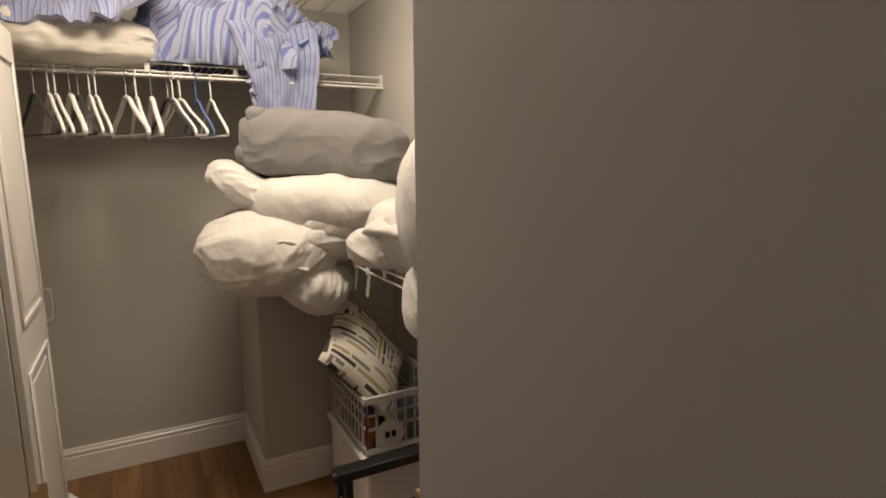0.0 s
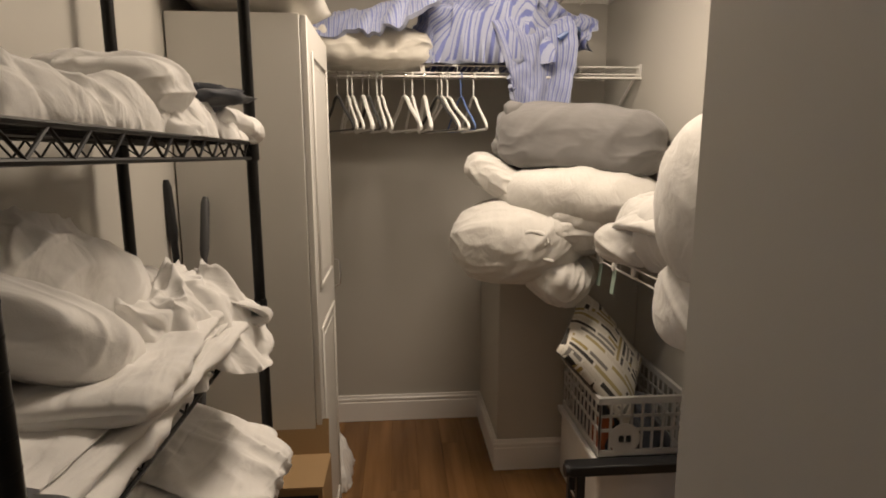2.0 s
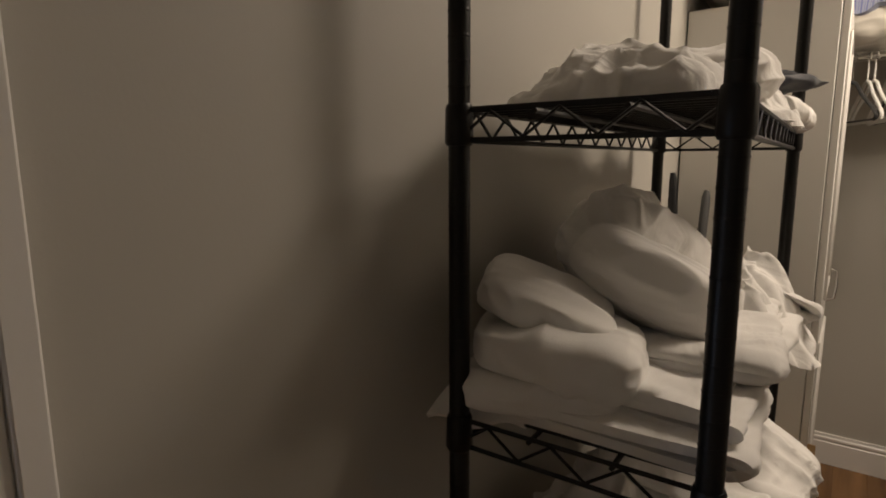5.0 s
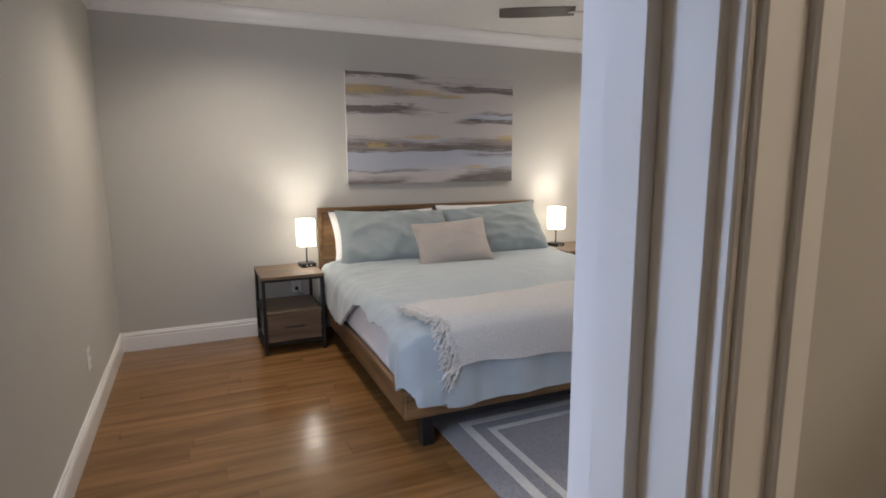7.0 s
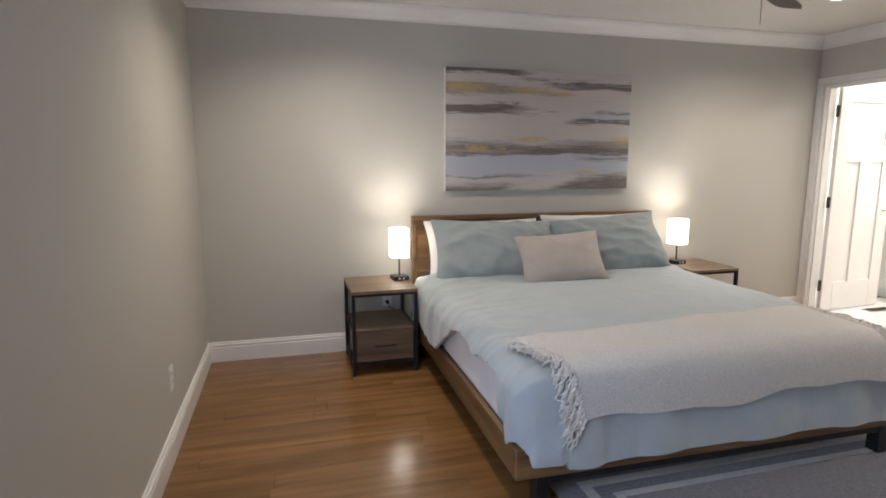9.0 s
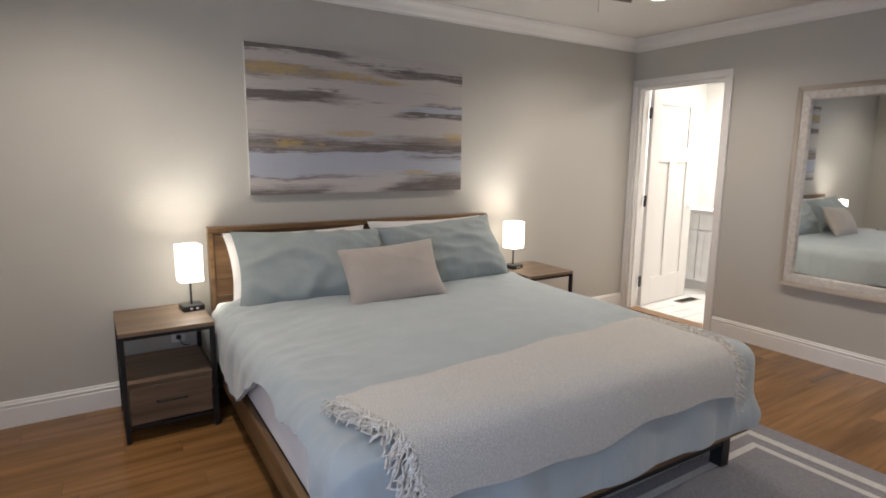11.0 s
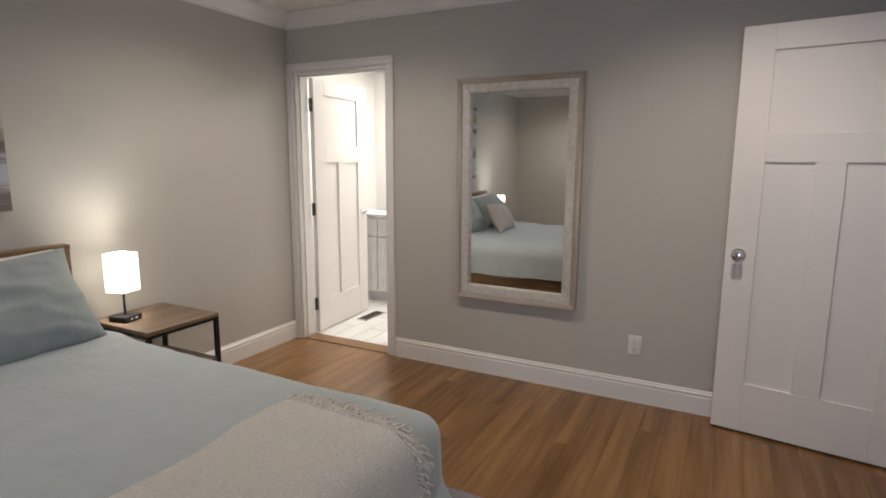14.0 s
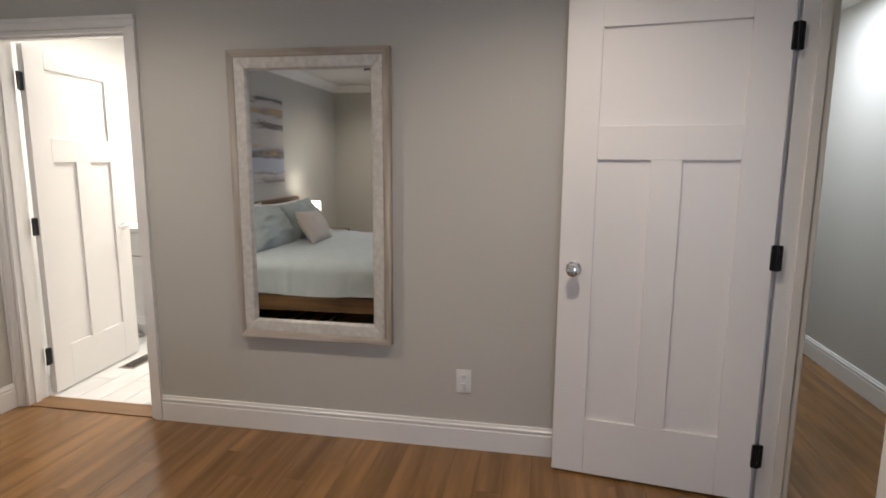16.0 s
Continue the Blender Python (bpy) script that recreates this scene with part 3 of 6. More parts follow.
def make_throw():
    blanket = solid("throw_blanket", sheet(on_throw, 90, 44, 0.010, uv=(1.0, 0.45)), THROW, "cream and grey herringbone wool throw with knotted fringe", "blanket", smooth=80, m=BED_M)
    rng = random.Random(9)
    for side in (0, 1):
        bm = bmesh.new()
        for k in range(132):
            t = (k + 0.5) / 132
            root = on_throw(side, t, 0.026)
            ln = rng.uniform(0.050, 0.088)
            sgn = 1 if side else -1
            pts, sway = [], rng.uniform(-0.045, 0.045)
            for i in range(9):
                f = i / 8
                (ax, ay), (bx, by), (cx, cy), (dx, dy) = THROW_CORNERS
                u0 = (bx * (1 - t) + cx * t) if side else (ax * (1 - t) + dx * t)
                v0 = (by * (1 - t) + cy * t) if side else (ay * (1 - t) + dy * t)
                u, v = u0 + sgn * ln * f, v0 + sway * f - (0.09 * f * t if v0 < 0.06 else 0)
                p = over_bed(u, v, 0.024 + 0.009 * math.sin(f * 9 + k))
                p.z += wrinkled((u0, v0, 1), 3, 0.010, 5.0)
                p.y += 0.009 * math.sin(f * 12 + k * 2)
                pts.append(p)
            tube(pts, rng.uniform(0.0034, 0.0050), bm, 5, r_end=0.0026)
            bmesh.ops.create_icosphere(bm, subdivisions=1, radius=0.0068, matrix=Matrix.Translation(pts[2]))
        f = part("fringe", bm, FRINGE, blanket, "knotted cream wool fringe", smooth=80)
        tagged(f, kind="stuff")


make_bed()
make_duvet()
make_throw()
pillow("pillow", pose(1.935, 4.290, 0.740, 66, 0, -1), 0.88, 0.47, 0.20, COTTON, "white pillow behind the sage one against the headboard", 2, group="white bed pillows")
pillow("pillow", pose(2.85, 4.275, 0.762, 66, 0, -1), 0.90, 0.47, 0.20, COTTON, "white pillow behind the sage one against the headboard", 5, group="white bed pillows")
pillow("pillow", pose(1.955, 4.115, 0.765, 58, 2, -2), 0.91, 0.47, 0.23, SAGE_PILLOW, "plump sage blue pillow in a creased cotton case", 7, 0.020, group="sage bed pillows")
pillow("pillow", pose(2.845, 4.105, 0.775, 58, -3, 1), 0.90, 0.47, 0.23, SAGE_PILLOW, "plump sage blue pillow in a creased cotton case", 11, 0.020, group="sage bed pillows")
pillow("lumbar_cushion", pose(2.320, 3.845, 0.738, 60, -3, -3), 0.605, 0.36, 0.16, LINEN, "oblong taupe lumbar cushion leaning on the pillows", 13, 0.005, category="cushion")


def nightstand(m, label):
    n = thing("nightstand", m, label, "nightstand", group="nightstands beside the bed")
    w, d, h = 0.215, 0.235, 0.560
    part("tabletop", box(-w, w, -d, d, h - 0.020, h, 0.0015), GREY_OAK, n, "grey-brown wood-grain top")
    for x in (-w + 0.012, w - 0.012):
        for y in (-d + 0.012, d - 0.012):
            part("leg", box(x - 0.0115, x + 0.0115, y - 0.0115, y + 0.0115, 0, h - 0.021, 0.0015), BLACK_METAL, n, "black square steel leg")
    for x in (-w + 0.012, w - 0.012):
        for z in (0.075, 0.290, h - 0.030):
            part("side_bar", box(x - 0.008, x + 0.008, -d + 0.024, d - 0.024, z - 0.008, z + 0.008, 0.001), BLACK_METAL, n)
    for y in (-d + 0.012, d - 0.012):
        part("front_bar", box(-w + 0.024, w - 0.024, y - 0.008, y + 0.008, h - 0.038, h - 0.022, 0.001), BLACK_METAL, n)
    part("front_bar", box(-w + 0.024, w - 0.024, -d + 0.004, -d + 0.020, 0.068, 0.084, 0.001), BLACK_METAL, n)
    part("shelf", box(-w + 0.024, w - 0.024, -d + 0.006, d - 0.004, 0.285, 0.303, 0.001), GREY_OAK, n)
    part("body", box(-w + 0.026, w - 0.026, -d + 0.024, d - 0.006, 0.086, 0.283, 0.001), GREY_OAK, n)
    drawer = part("drawer", box(-w + 0.029, w - 0.029, -d + 0.004, -d + 0.022, 0.092, 0.279, 0.002), GREY_OAK, n, "grey-brown drawer front")
    bm = tube([(-0.07, -d + 0.006, 0.196), (-0.066, -d - 0.016, 0.196), (0.066, -d - 0.016, 0.196), (0.07, -d + 0.006, 0.196)], 0.0045, None, 8)
    part("handle", bm, BLACK_METAL, drawer, "slim black bar handle")
    return n


nightstand(pose(1.145, 4.205, 0), "black steel and grey-brown wood nightstand with one drawer")
nightstand(pose(3.705, 4.225, 0), "black steel and grey-brown wood nightstand with one drawer")

SHADE = glow("lit_fabric_shade", (1.0, 0.92, 0.80), 3.0)
for (x, y), turn in zip(TABLE_LAMPS, (6, 12)):
    l = thing("table_lamp", pose(x, y, 0.560, 0, 0, turn), "small lit table lamp with white square shade on the nightstand", "lamp", group="bedside lamps")
    part("base", box(-0.055, 0.055, -0.055, 0.055, 0.0, 0.030, 0.005, segments=2), BLACK_METAL, l, "black block base with charging ports")
    part("charging_port", box(-0.022, -0.008, -0.0565, -0.054, 0.011, 0.019), PLASTIC_WHITE, l)
    part("charging_port", box(0.008, 0.022, -0.0565, -0.054, 0.011, 0.019), PLASTIC_WHITE, l)
    part("stem", tube([(0, 0, 0.030), (0, 0, 0.170)], 0.006, None, 10), BLACK_METAL, l)
    bm = bmesh.new()
    for a0, a1, b0, b1 in ((-0.056, 0.056, -0.056, -0.053), (-0.056, 0.056, 0.053, 0.056), (-0.056, -0.053, -0.053, 0.053), (0.053, 0.056, -0.053, 0.053)):
        box(a0, a1, b0, b1, 0.160, 0.358, bm=bm)
    part("shade", bm, SHADE, l, "glowing white fabric shade")
    part("shade_ring", tube([(-0.053, 0, 0.185), (0.053, 0, 0.185)], 0.0018, None, 6), BLACK_METAL, l)
    part("bulb", lathe([(0.010, 0.170), (0.014, 0.190), (0.024, 0.215), (0.027, 0.235), (0.018, 0.252), (0.004, 0.258)], None, 14), SHADE, l)


def painting_material():
    m = bpy.data.materials.new("abstract_canvas")
    m.use_nodes = True
    n, link = m.node_tree.nodes, m.node_tree.links.new
    co = n.new("ShaderNodeTexCoord")
    sep = n.new("ShaderNodeSeparateXYZ")
    link(co.outputs["Object"], sep.inputs[0])

    def tex(scale, stretch, detail=6.0, rough=0.6):
        mp = n.new("ShaderNodeMapping")
        mp.inputs["Scale"].default_value = stretch
        link(co.outputs["Object"], mp.inputs["Vector"])
        t = n.new("ShaderNodeTexNoise")
        t.inputs["Scale"].default_value, t.inputs["Detail"].default_value, t.inputs["Roughness"].default_value = scale, detail, rough
        link(mp.outputs[0], t.inputs["Vector"])
        return t.outputs["Fac"]

    def op(kind, a, b):
        o = n.new("ShaderNodeMath")
        o.operation = kind
        for i, v in enumerate((a, b)):
            if isinstance(v, (int, float)):
                o.inputs[i].default_value = v
            else:
                link(v, o.inputs[i])
        return o.outputs[0]

    wob = op("MULTIPLY", op("SUBTRACT", tex(1.0, (2.2, 1, 6.0)), 0.5), 0.16)
    fine = op("MULTIPLY", op("SUBTRACT", tex(1.0, (5, 1, 70.0), 5.0, 0.7), 0.5), 0.15)
    grit = op("MULTIPLY", op("SUBTRACT", tex(1.0, (38, 1, 60.0), 4.0, 0.7), 0.5), 0.035)
    h = op("ADD", op("ADD", op("ADD", sep.outputs[2], wob), fine), grit)
    L, B, D, G, U = (0.47, 0.435, 0.415), (0.50, 0.455, 0.420), (0.140, 0.118, 0.110), (0.270, 0.235, 0.205), (0.40, 0.42, 0.48)

    def ramp(rows):
        r = n.new("ShaderNodeValToRGB")
        r.color_ramp.interpolation = "LINEAR"
        e = r.color_ramp.elements
        e[0].position, e[1].position = rows[0][0], rows[-1][0]
        e[0].color, e[1].color = (*rows[0][1], 1), (*rows[-1][1], 1)
        for p, c in rows[1:-1]:
            e.new(p).color = (*c, 1)
        link(h, r.inputs[0])
        return r.outputs[0]

    left = ramp([(0.0, D), (0.07, L), (0.10, L), (0.115, D), (0.13, U), (0.28, U), (0.30, D), (0.33, G), (0.37, D), (0.44, L), (0.52, B), (0.62, L), (0.645, D), (0.70, D), (0.715, L), (0.78, L), (0.81, G), (0.87, G), (0.89, L), (0.95, L), (0.965, D), (1.0, D)])
    mid = ramp([(0.0, L), (0.06, B), (0.20, U), (0.29, U), (0.305, D), (0.35, D), (0.37, G), (0.40, U), (0.45, L), (0.58, B), (0.66, B), (0.70, L), (0.79, L), (0.81, G), (0.83, L), (0.92, B), (0.945, D), (0.955, L), (1.0, L)])
    right = ramp([(0.0, D), (0.10, D), (0.13, G), (0.15, U), (0.22, U), (0.26, D), (0.27, U), (0.31, D), (0.36, D), (0.385, G), (0.43, G), (0.45, L), (0.55, L), (0.565, D), (0.60, D), (0.61, U), (0.645, U), (0.655, D), (0.68, L), (0.85, B), (0.87, D), (0.91, D), (0.93, L), (1.0, L)])
    along = op("ADD", sep.outputs[0], op("MULTIPLY", op("SUBTRACT", tex(1.0, (2.5, 1, 14.0)), 0.5), 0.9))

    def mix(f, a, b):
        x = n.new("ShaderNodeMixRGB")
        link(f, x.inputs[0])
        link(a, x.inputs[1])
        link(b, x.inputs[2])
        return x.outputs[0]

    def rng(v, a, b):
        r = n.new("ShaderNodeMapRange")
        r.inputs["From Min"].default_value, r.inputs["From Max"].default_value = a, b
        link(v, r.inputs["Value"])
        return r.outputs[0]

    col = mix(rng(along, 0.30, 0.46), left, mid)
    col = mix(rng(along, 0.60, 0.78), col, right)
    # dry brush marks, then flakes of gold leaf along the strokes
    def plain(c):
        r = n.new("ShaderNodeRGB")
        r.outputs[0].default_value = (*c, 1)
        return r.outputs[0]

    dry = rng(tex(1.0, (7, 1, 190.0), 3.0, 0.7), 0.54, 0.66)
    col = mix(op("MULTIPLY", dry, 0.42), col, plain((0.46, 0.43, 0.42)))
    streak = rng(tex(1.0, (4, 1, 120.0), 4.0, 0.75), 0.60, 0.68)
    col = mix(op("MULTIPLY", streak, 0.40), col, plain((0.20, 0.175, 0.165)))
    flake = op("MULTIPLY", op("SUBTRACT", tex(1.0, (26, 1, 48.0), 6.0, 0.8), 0.5), 6.0)
    leaf_mask = None
    for cx, cz, wx, wz in ((0.10, 0.85, 0.20, 0.050), (0.44, 0.835, 0.17, 0.036), (0.62, 0.815, 0.10, 0.022), (0.43, 0.430, 0.14, 0.030), (0.16, 0.355, 0.08, 0.038), (0.29, 0.350, 0.03, 0.016), (0.96, 0.430, 0.08, 0.040), (0.76, 0.150, 0.085, 0.022)):
        dx = op("DIVIDE", op("SUBTRACT", sep.outputs[0], cx), wx)
        dz = op("DIVIDE", op("SUBTRACT", sep.outputs[2], cz), wz)
        spot = op("SUBTRACT", 1.0, op("ADD", op("MULTIPLY", dx, dx), op("MULTIPLY", dz, dz)))
        leaf_mask = spot if leaf_mask is None else op("MAXIMUM", leaf_mask, spot)
    col = mix(op("MULTIPLY", rng(op("ADD", leaf_mask, flake), 0.10, 0.90), 0.75), col, plain((0.46, 0.325, 0.130)))
    p = n["Principled BSDF"]
    link(col, p.inputs["Base Color"])
    p.inputs["Roughness"].default_value = 0.7
    bp = n.new("ShaderNodeBump")
    bp.inputs["Strength"].default_value, bp.inputs["Distance"].default_value = 0.35, 0.004
    link(h, bp.inputs["Height"])
    link(bp.outputs[0], p.inputs["Normal"])
    return m


pic = thing("painting", pose(1.685, 4.459, 1.162), "large abstract canvas with grey, beige and gold horizontal strokes", "painting")
face = part("canvas", box(0, 1, 0.0, 0.003, 0, 1), painting_material(), pic, at=Matrix.Diagonal((1.512, 1, 0.880, 1)))
part("stretcher", box(0.001, 1.511, 0.0035, 0.040, 0.001, 0.879, 0.001), M("raw_canvas_edge", (0.74, 0.72, 0.68), rough=0.9, bump=0.3, bscale=500), pic)

# mirror on the east wall
MIRROR = M("mirror_glass", (0.88, 0.90, 0.89), (0.88, 0.90, 0.89), 0.015, metal=1.0, bump=0.0, rvar=0.0)
DRIFT = wood("whitewashed_frame_wood", (0.50, 0.44, 0.37), (0.28, 0.235, 0.19), 0.65, axis=2, scale=1.4)
DRIFT_ACROSS = wood("whitewashed_frame_wood_across", (0.50, 0.44, 0.37), (0.28, 0.235, 0.19), 0.65, axis=1, scale=1.4)
SILVER = M("champagne_silver_leaf", (0.64, 0.61, 0.56), (0.50, 0.47, 0.43), 0.45, metal=0.2, scale=14, stretch=(1, 3, 3), bump=0.06, bscale=60)
mir = thing("wall_mirror", pose(5.098, 2.680, 0.512), "tall wall mirror in a whitewashed and silver frame", "mirror")


def frame_bar(name, y0, y1, z0, z1, c, depth, tilt, material, upright, parent, label=""):
    """A mitred bar of a picture frame of outer size y0..y1, z0..z1 and width c, lying on one side."""
    out = []
    for side in ("low", "high"):
        bm = bmesh.new()
        if upright:
            o = y0 if side == "low" else y1
            i = y0 + c if side == "low" else y1 - c
            quad = [(o, z0), (i, z0 + c), (i, z1 - c), (o, z1)]
        else:
            o = z0 if side == "low" else z1
            i = z0 + c if side == "low" else z1 - c
            quad = [(y0, o), (y0 + c, i), (y1 - c, i), (y1, o)]
        d = [depth, depth - tilt, depth - tilt, depth]
        a = [bm.verts.new((-dd, y, z)) for (y, z), dd in zip(quad, d)]
        b = [bm.verts.new((0, y, z)) for y, z in quad]
        bm.faces.new(a)
        bm.faces.new(b[::-1])
        for k in range(4):
            bm.faces.new((a[k], a[(k + 1) % 4], b[(k + 1) % 4], b[k]))
        bmesh.ops.bevel(bm, geom=list(bm.edges), offset=0.0015, segments=1, affect="EDGES")
        out.append(part(name, bm, material, parent, label))
    return out


for up in (True, False):
    frame_bar("outer_frame", -0.397, 0.397, 0.0, 1.390, 0.034, 0.042, 0.006, DRIFT if up else DRIFT_ACROSS, up, mir, "rough whitewashed wood outer frame")
    frame_bar("inner_frame", -0.362, 0.362, 0.035, 1.355, 0.050, 0.036, 0.006, SILVER, up, mir, "silver-leaf inner frame")
    frame_bar("beading", -0.3115, 0.3115, 0.0855, 1.3045, 0.006, 0.026, 0.002, SILVER, up, mir)
part("mirror_pane", box(-0.012, -0.006, -0.309, 0.309, 0.088, 1.302), MIRROR, mir, "clear mirror glass")


def outlet(m):
    o = thing("wall_outlet", m, "white double power outlet plate on the wall", "outlet", group="wall outlets")
    part("plate", box(-0.036, 0.036, -0.006, 0, -0.058, 0.058, 0.003, segments=2), PLASTIC_WHITE, o)
    for z in (-0.022, 0.022):
        s = part("socket", box(-0.017, 0.017, -0.0085, -0.005, z - 0.015, z + 0.015, 0.003), PLASTIC_WHITE, o)
        for x, hh in ((-0.007, 0.005), (0.007, 0.0042)):
            part("slot", box(x - 0.0012, x + 0.0012, -0.0092, -0.008, z + 0.001 - hh + 0.003, z + 0.003 + hh), DARK_SLOT, s)
        part("slot", lathe([(0.0024, 0), (0.0024, 0.001)], None, 8, pose(0, -0.0082, z - 0.009, 90)), DARK_SLOT, s)
    return o


outlet(pose(5.0995, 1.935, 0.345, 0, 0, -90))
outlet(pose(0.0005, 3.275, 0.365, 0, 0, 90))
outlet(pose(1.245, 4.4995, 0.375, 0, 0, 0))
plug = thing("lamp_plug", pose(1.245, 4.491, 0.375 - 0.022), "black lamp plug with its cord in the outlet", "plug")
part("plug_body", box(-0.012, 0.012, -0.030, 0.0, -0.012, 0.012, 0.004), BLACK_METAL, plug)
part("cord", tube([(0, -0.030, 0), (0.004, -0.044, -0.012), (0.012, -0.046, -0.035), (0.03, -0.042, -0.045), (0.055, -0.03, -0.048)], 0.003, None, 6), BLACK_METAL, plug)

# rug
RUG = M("grey_tufted_rug", (0.262, 0.250, 0.266), (0.150, 0.143, 0.156), 0.95, scale=85, bump=0.8, bscale=420, sheen=0.3, detail=3)
RUG_WHITE = M("cream_rug_stripe", (0.62, 0.60, 0.56), (0.53, 0.51, 0.48), 0.95, scale=55, bump=0.8, bscale=420, sheen=0.3, detail=3)
rug = thing("rug", pose(2.70, 1.85, 0), "grey tufted rug with two cream border stripes", "rug")
RX, RY = 1.10, 0.76


def ring(x, y, w, z0, z1):
    bm = bmesh.new()
    for a in ((-x, x, y - w, y), (-x, x, -y, -y + w), (-x, -x + w, -y + w, y - w), (x - w, x, -y + w, y - w)):
        box(*a, z0, z1, bm=bm)
    return bm


for n, x, y, w, mt in (("border", RX, RY, 0.115, RUG), ("stripe", RX - 0.115, RY - 0.115, 0.048, RUG_WHITE), ("band", RX - 0.163, RY - 0.163, 0.062, RUG), ("stripe", RX - 0.225, RY - 0.225, 0.036, RUG_WHITE)):
    part(n, ring(x, y, w, 0.001, 0.0095 if mt is RUG else 0.0105), mt, rug, "cream border stripe" if mt is RUG_WHITE else "", smooth=None)
part("field", box(-RX + 0.261, RX - 0.261, -RY + 0.261, RY - 0.261, 0.001, 0.0095), RUG, rug, smooth=None)

# ceiling fan and recessed lights
FAN_METAL = M("brushed_nickel", (0.50, 0.48, 0.45), (0.44, 0.42, 0.40), 0.32, metal=0.9, bump=0.02)
FAN_BLADE = wood("dark_fan_blade", (0.085, 0.060, 0.045), (0.055, 0.040, 0.030), 0.5, axis=0)
fan = thing("ceiling_fan", pose(2.885, 2.935, CEIL - 0.03), "ceiling fan with three dark blades, standing still", "fan")
part("canopy", lathe([(0.050, -0.035), (0.066, -0.010), (0.070, 0.029)], None, 24), FAN_METAL, fan)
part("downrod", tube([(0, 0, -0.034), (0, 0, -0.075)], 0.012, None, 12), FAN_METAL, fan)
part("motor", lathe([(0.030, -0.190), (0.070, -0.186), (0.088, -0.165), (0.092, -0.120), (0.080, -0.085), (0.030, -0.074)], None, 28), FAN_METAL, fan)
part("pull_chain", tube([(0.0, -0.02, -0.188), (0.0, -0.02, -0.345)], 0.0016, None, 6), FAN_METAL, fan)
for k in range(3):
    a = radians(30 + 120 * k)
    t = Matrix.Rotation(a, 4, "Z")
    blade = bmesh.new()
    rows = []
    for i in range(9):
        f = i / 8
        r = 0.15 + 0.46 * f
        w = 0.050 + 0.018 * math.sin(f * math.pi * 0.8)
        w *= 1 if i < 8 else 0.8
        rows.append([(r, -w, -0.012 * 1), (r, w, 0.012)])
    top = [[blade.verts.new(t @ Vector((x, y, z - 0.150 + 0.003))) for x, y, z in row] for row in rows]
    low = [[blade.verts.new(t @ Vector((x, y, z - 0.150 - 0.003))) for x, y, z in row] for row in rows]
    for i in range(8):
        blade.faces.new((top[i][0], top[i + 1][0], top[i + 1][1], top[i][1]))
        blade.faces.new((low[i][1], low[i + 1][1], low[i + 1][0], low[i][0]))
        for s in (0, 1):
            blade.faces.new((top[i][s], low[i][s], low[i + 1][s], top[i + 1][s]))
    for i in (0, 8):
        blade.faces.new((top[i][0], top[i][1], low[i][1], low[i][0]))
    b = part("blade", blade, FAN_BLADE, fan, "dark brown fan blade")
    part("blade_iron", box(0.085, 0.19, -0.018, 0.018, -0.160, -0.154, 0.002, turn=t), FAN_METAL, b)
DISC = glow("downlight_lens", (1.0, 0.90, 0.76), 6.0)
# the last fitting is an unseen addition, built to match its beam
for x, y in DOWNLIGHTS:
    d = thing("recessed_light", pose(x, y, CEIL), "round white recessed ceiling light, switched on", "ceiling light", group="recessed ceiling lights")
    part("trim_ring", lathe([(0.078, -0.006), (0.090, -0.004), (0.092, -0.0005), (0.066, -0.0005), (0.066, -0.004), (0.078, -0.006)], None, 32, cap=False), TRIM, d)
    part("lens", lathe([(0.064, -0.0045), (0.064, -0.001)], None, 32), DISC, d, "glowing white lens")

# bathroom beyond the door
VANITY = M("white_vanity_paint", (0.80, 0.79, 0.78), rough=0.35, bump=0.0)
van = thing("vanity", pose(6.35, 4.98, 0, 0, 0, -90), "white bathroom vanity with panelled doors and stone top", "vanity")
part("body", box(0, 0.86, 0.0, 0.36, 0.10, 0.84, 0.003), VANITY, van)
part("plinth", box(0.03, 0.84, 0.05, 0.36, 0.0, 0.099), VANITY, van)
for k in range(2):
    x = 0.012 + 0.424 * k
    dr = part("door", box(x, x + 0.412, -0.020, -0.001, 0.115, 0.645, 0.002), VANITY, van)
    for a in ((x, x + 0.06, 0.115, 0.645), (x + 0.352, x + 0.412, 0.115, 0.645), (x + 0.06, x + 0.352, 0.115, 0.175), (x + 0.06, x + 0.352, 0.585, 0.645)):
        part("rail", box(a[0], a[1], -0.027, -0.0195, a[2], a[3], 0.001), VANITY, dr)
    part("drawer", box(x, x + 0.412, -0.022, -0.001, 0.660, 0.828, 0.002), VANITY, van)
part("stone_top", box(-0.015, 0.86, -0.030, 0.36, 0.842, 0.872, 0.003), M("white_quartz", (0.78, 0.77, 0.75), rough=0.2), van, "white stone top")
vent = thing("floor_vent", pose(5.86, 4.31, 0.004), "bronze floor register in the tiled floor", "vent")
part("plate", box(-0.15, 0.15, -0.055, 0.055, 0, 0.004, 0.001), M("bronze_register", (0.30, 0.25, 0.20), rough=0.5, metal=0.2), vent)
for k in range(13):
    part("slat", box(-0.13 + k * 0.0205, -0.13 + k * 0.0205 + 0.011, -0.042, 0.042, 0.004, 0.0062), DARK_SLOT, vent)
solid("threshold", box(5.10, 5.235, 3.625, 4.44, -0.001, 0.006, 0.002), wood("oak_threshold", (0.25, 0.128, 0.046), (0.150, 0.073, 0.025), 0.40, axis=1), kind="structure")

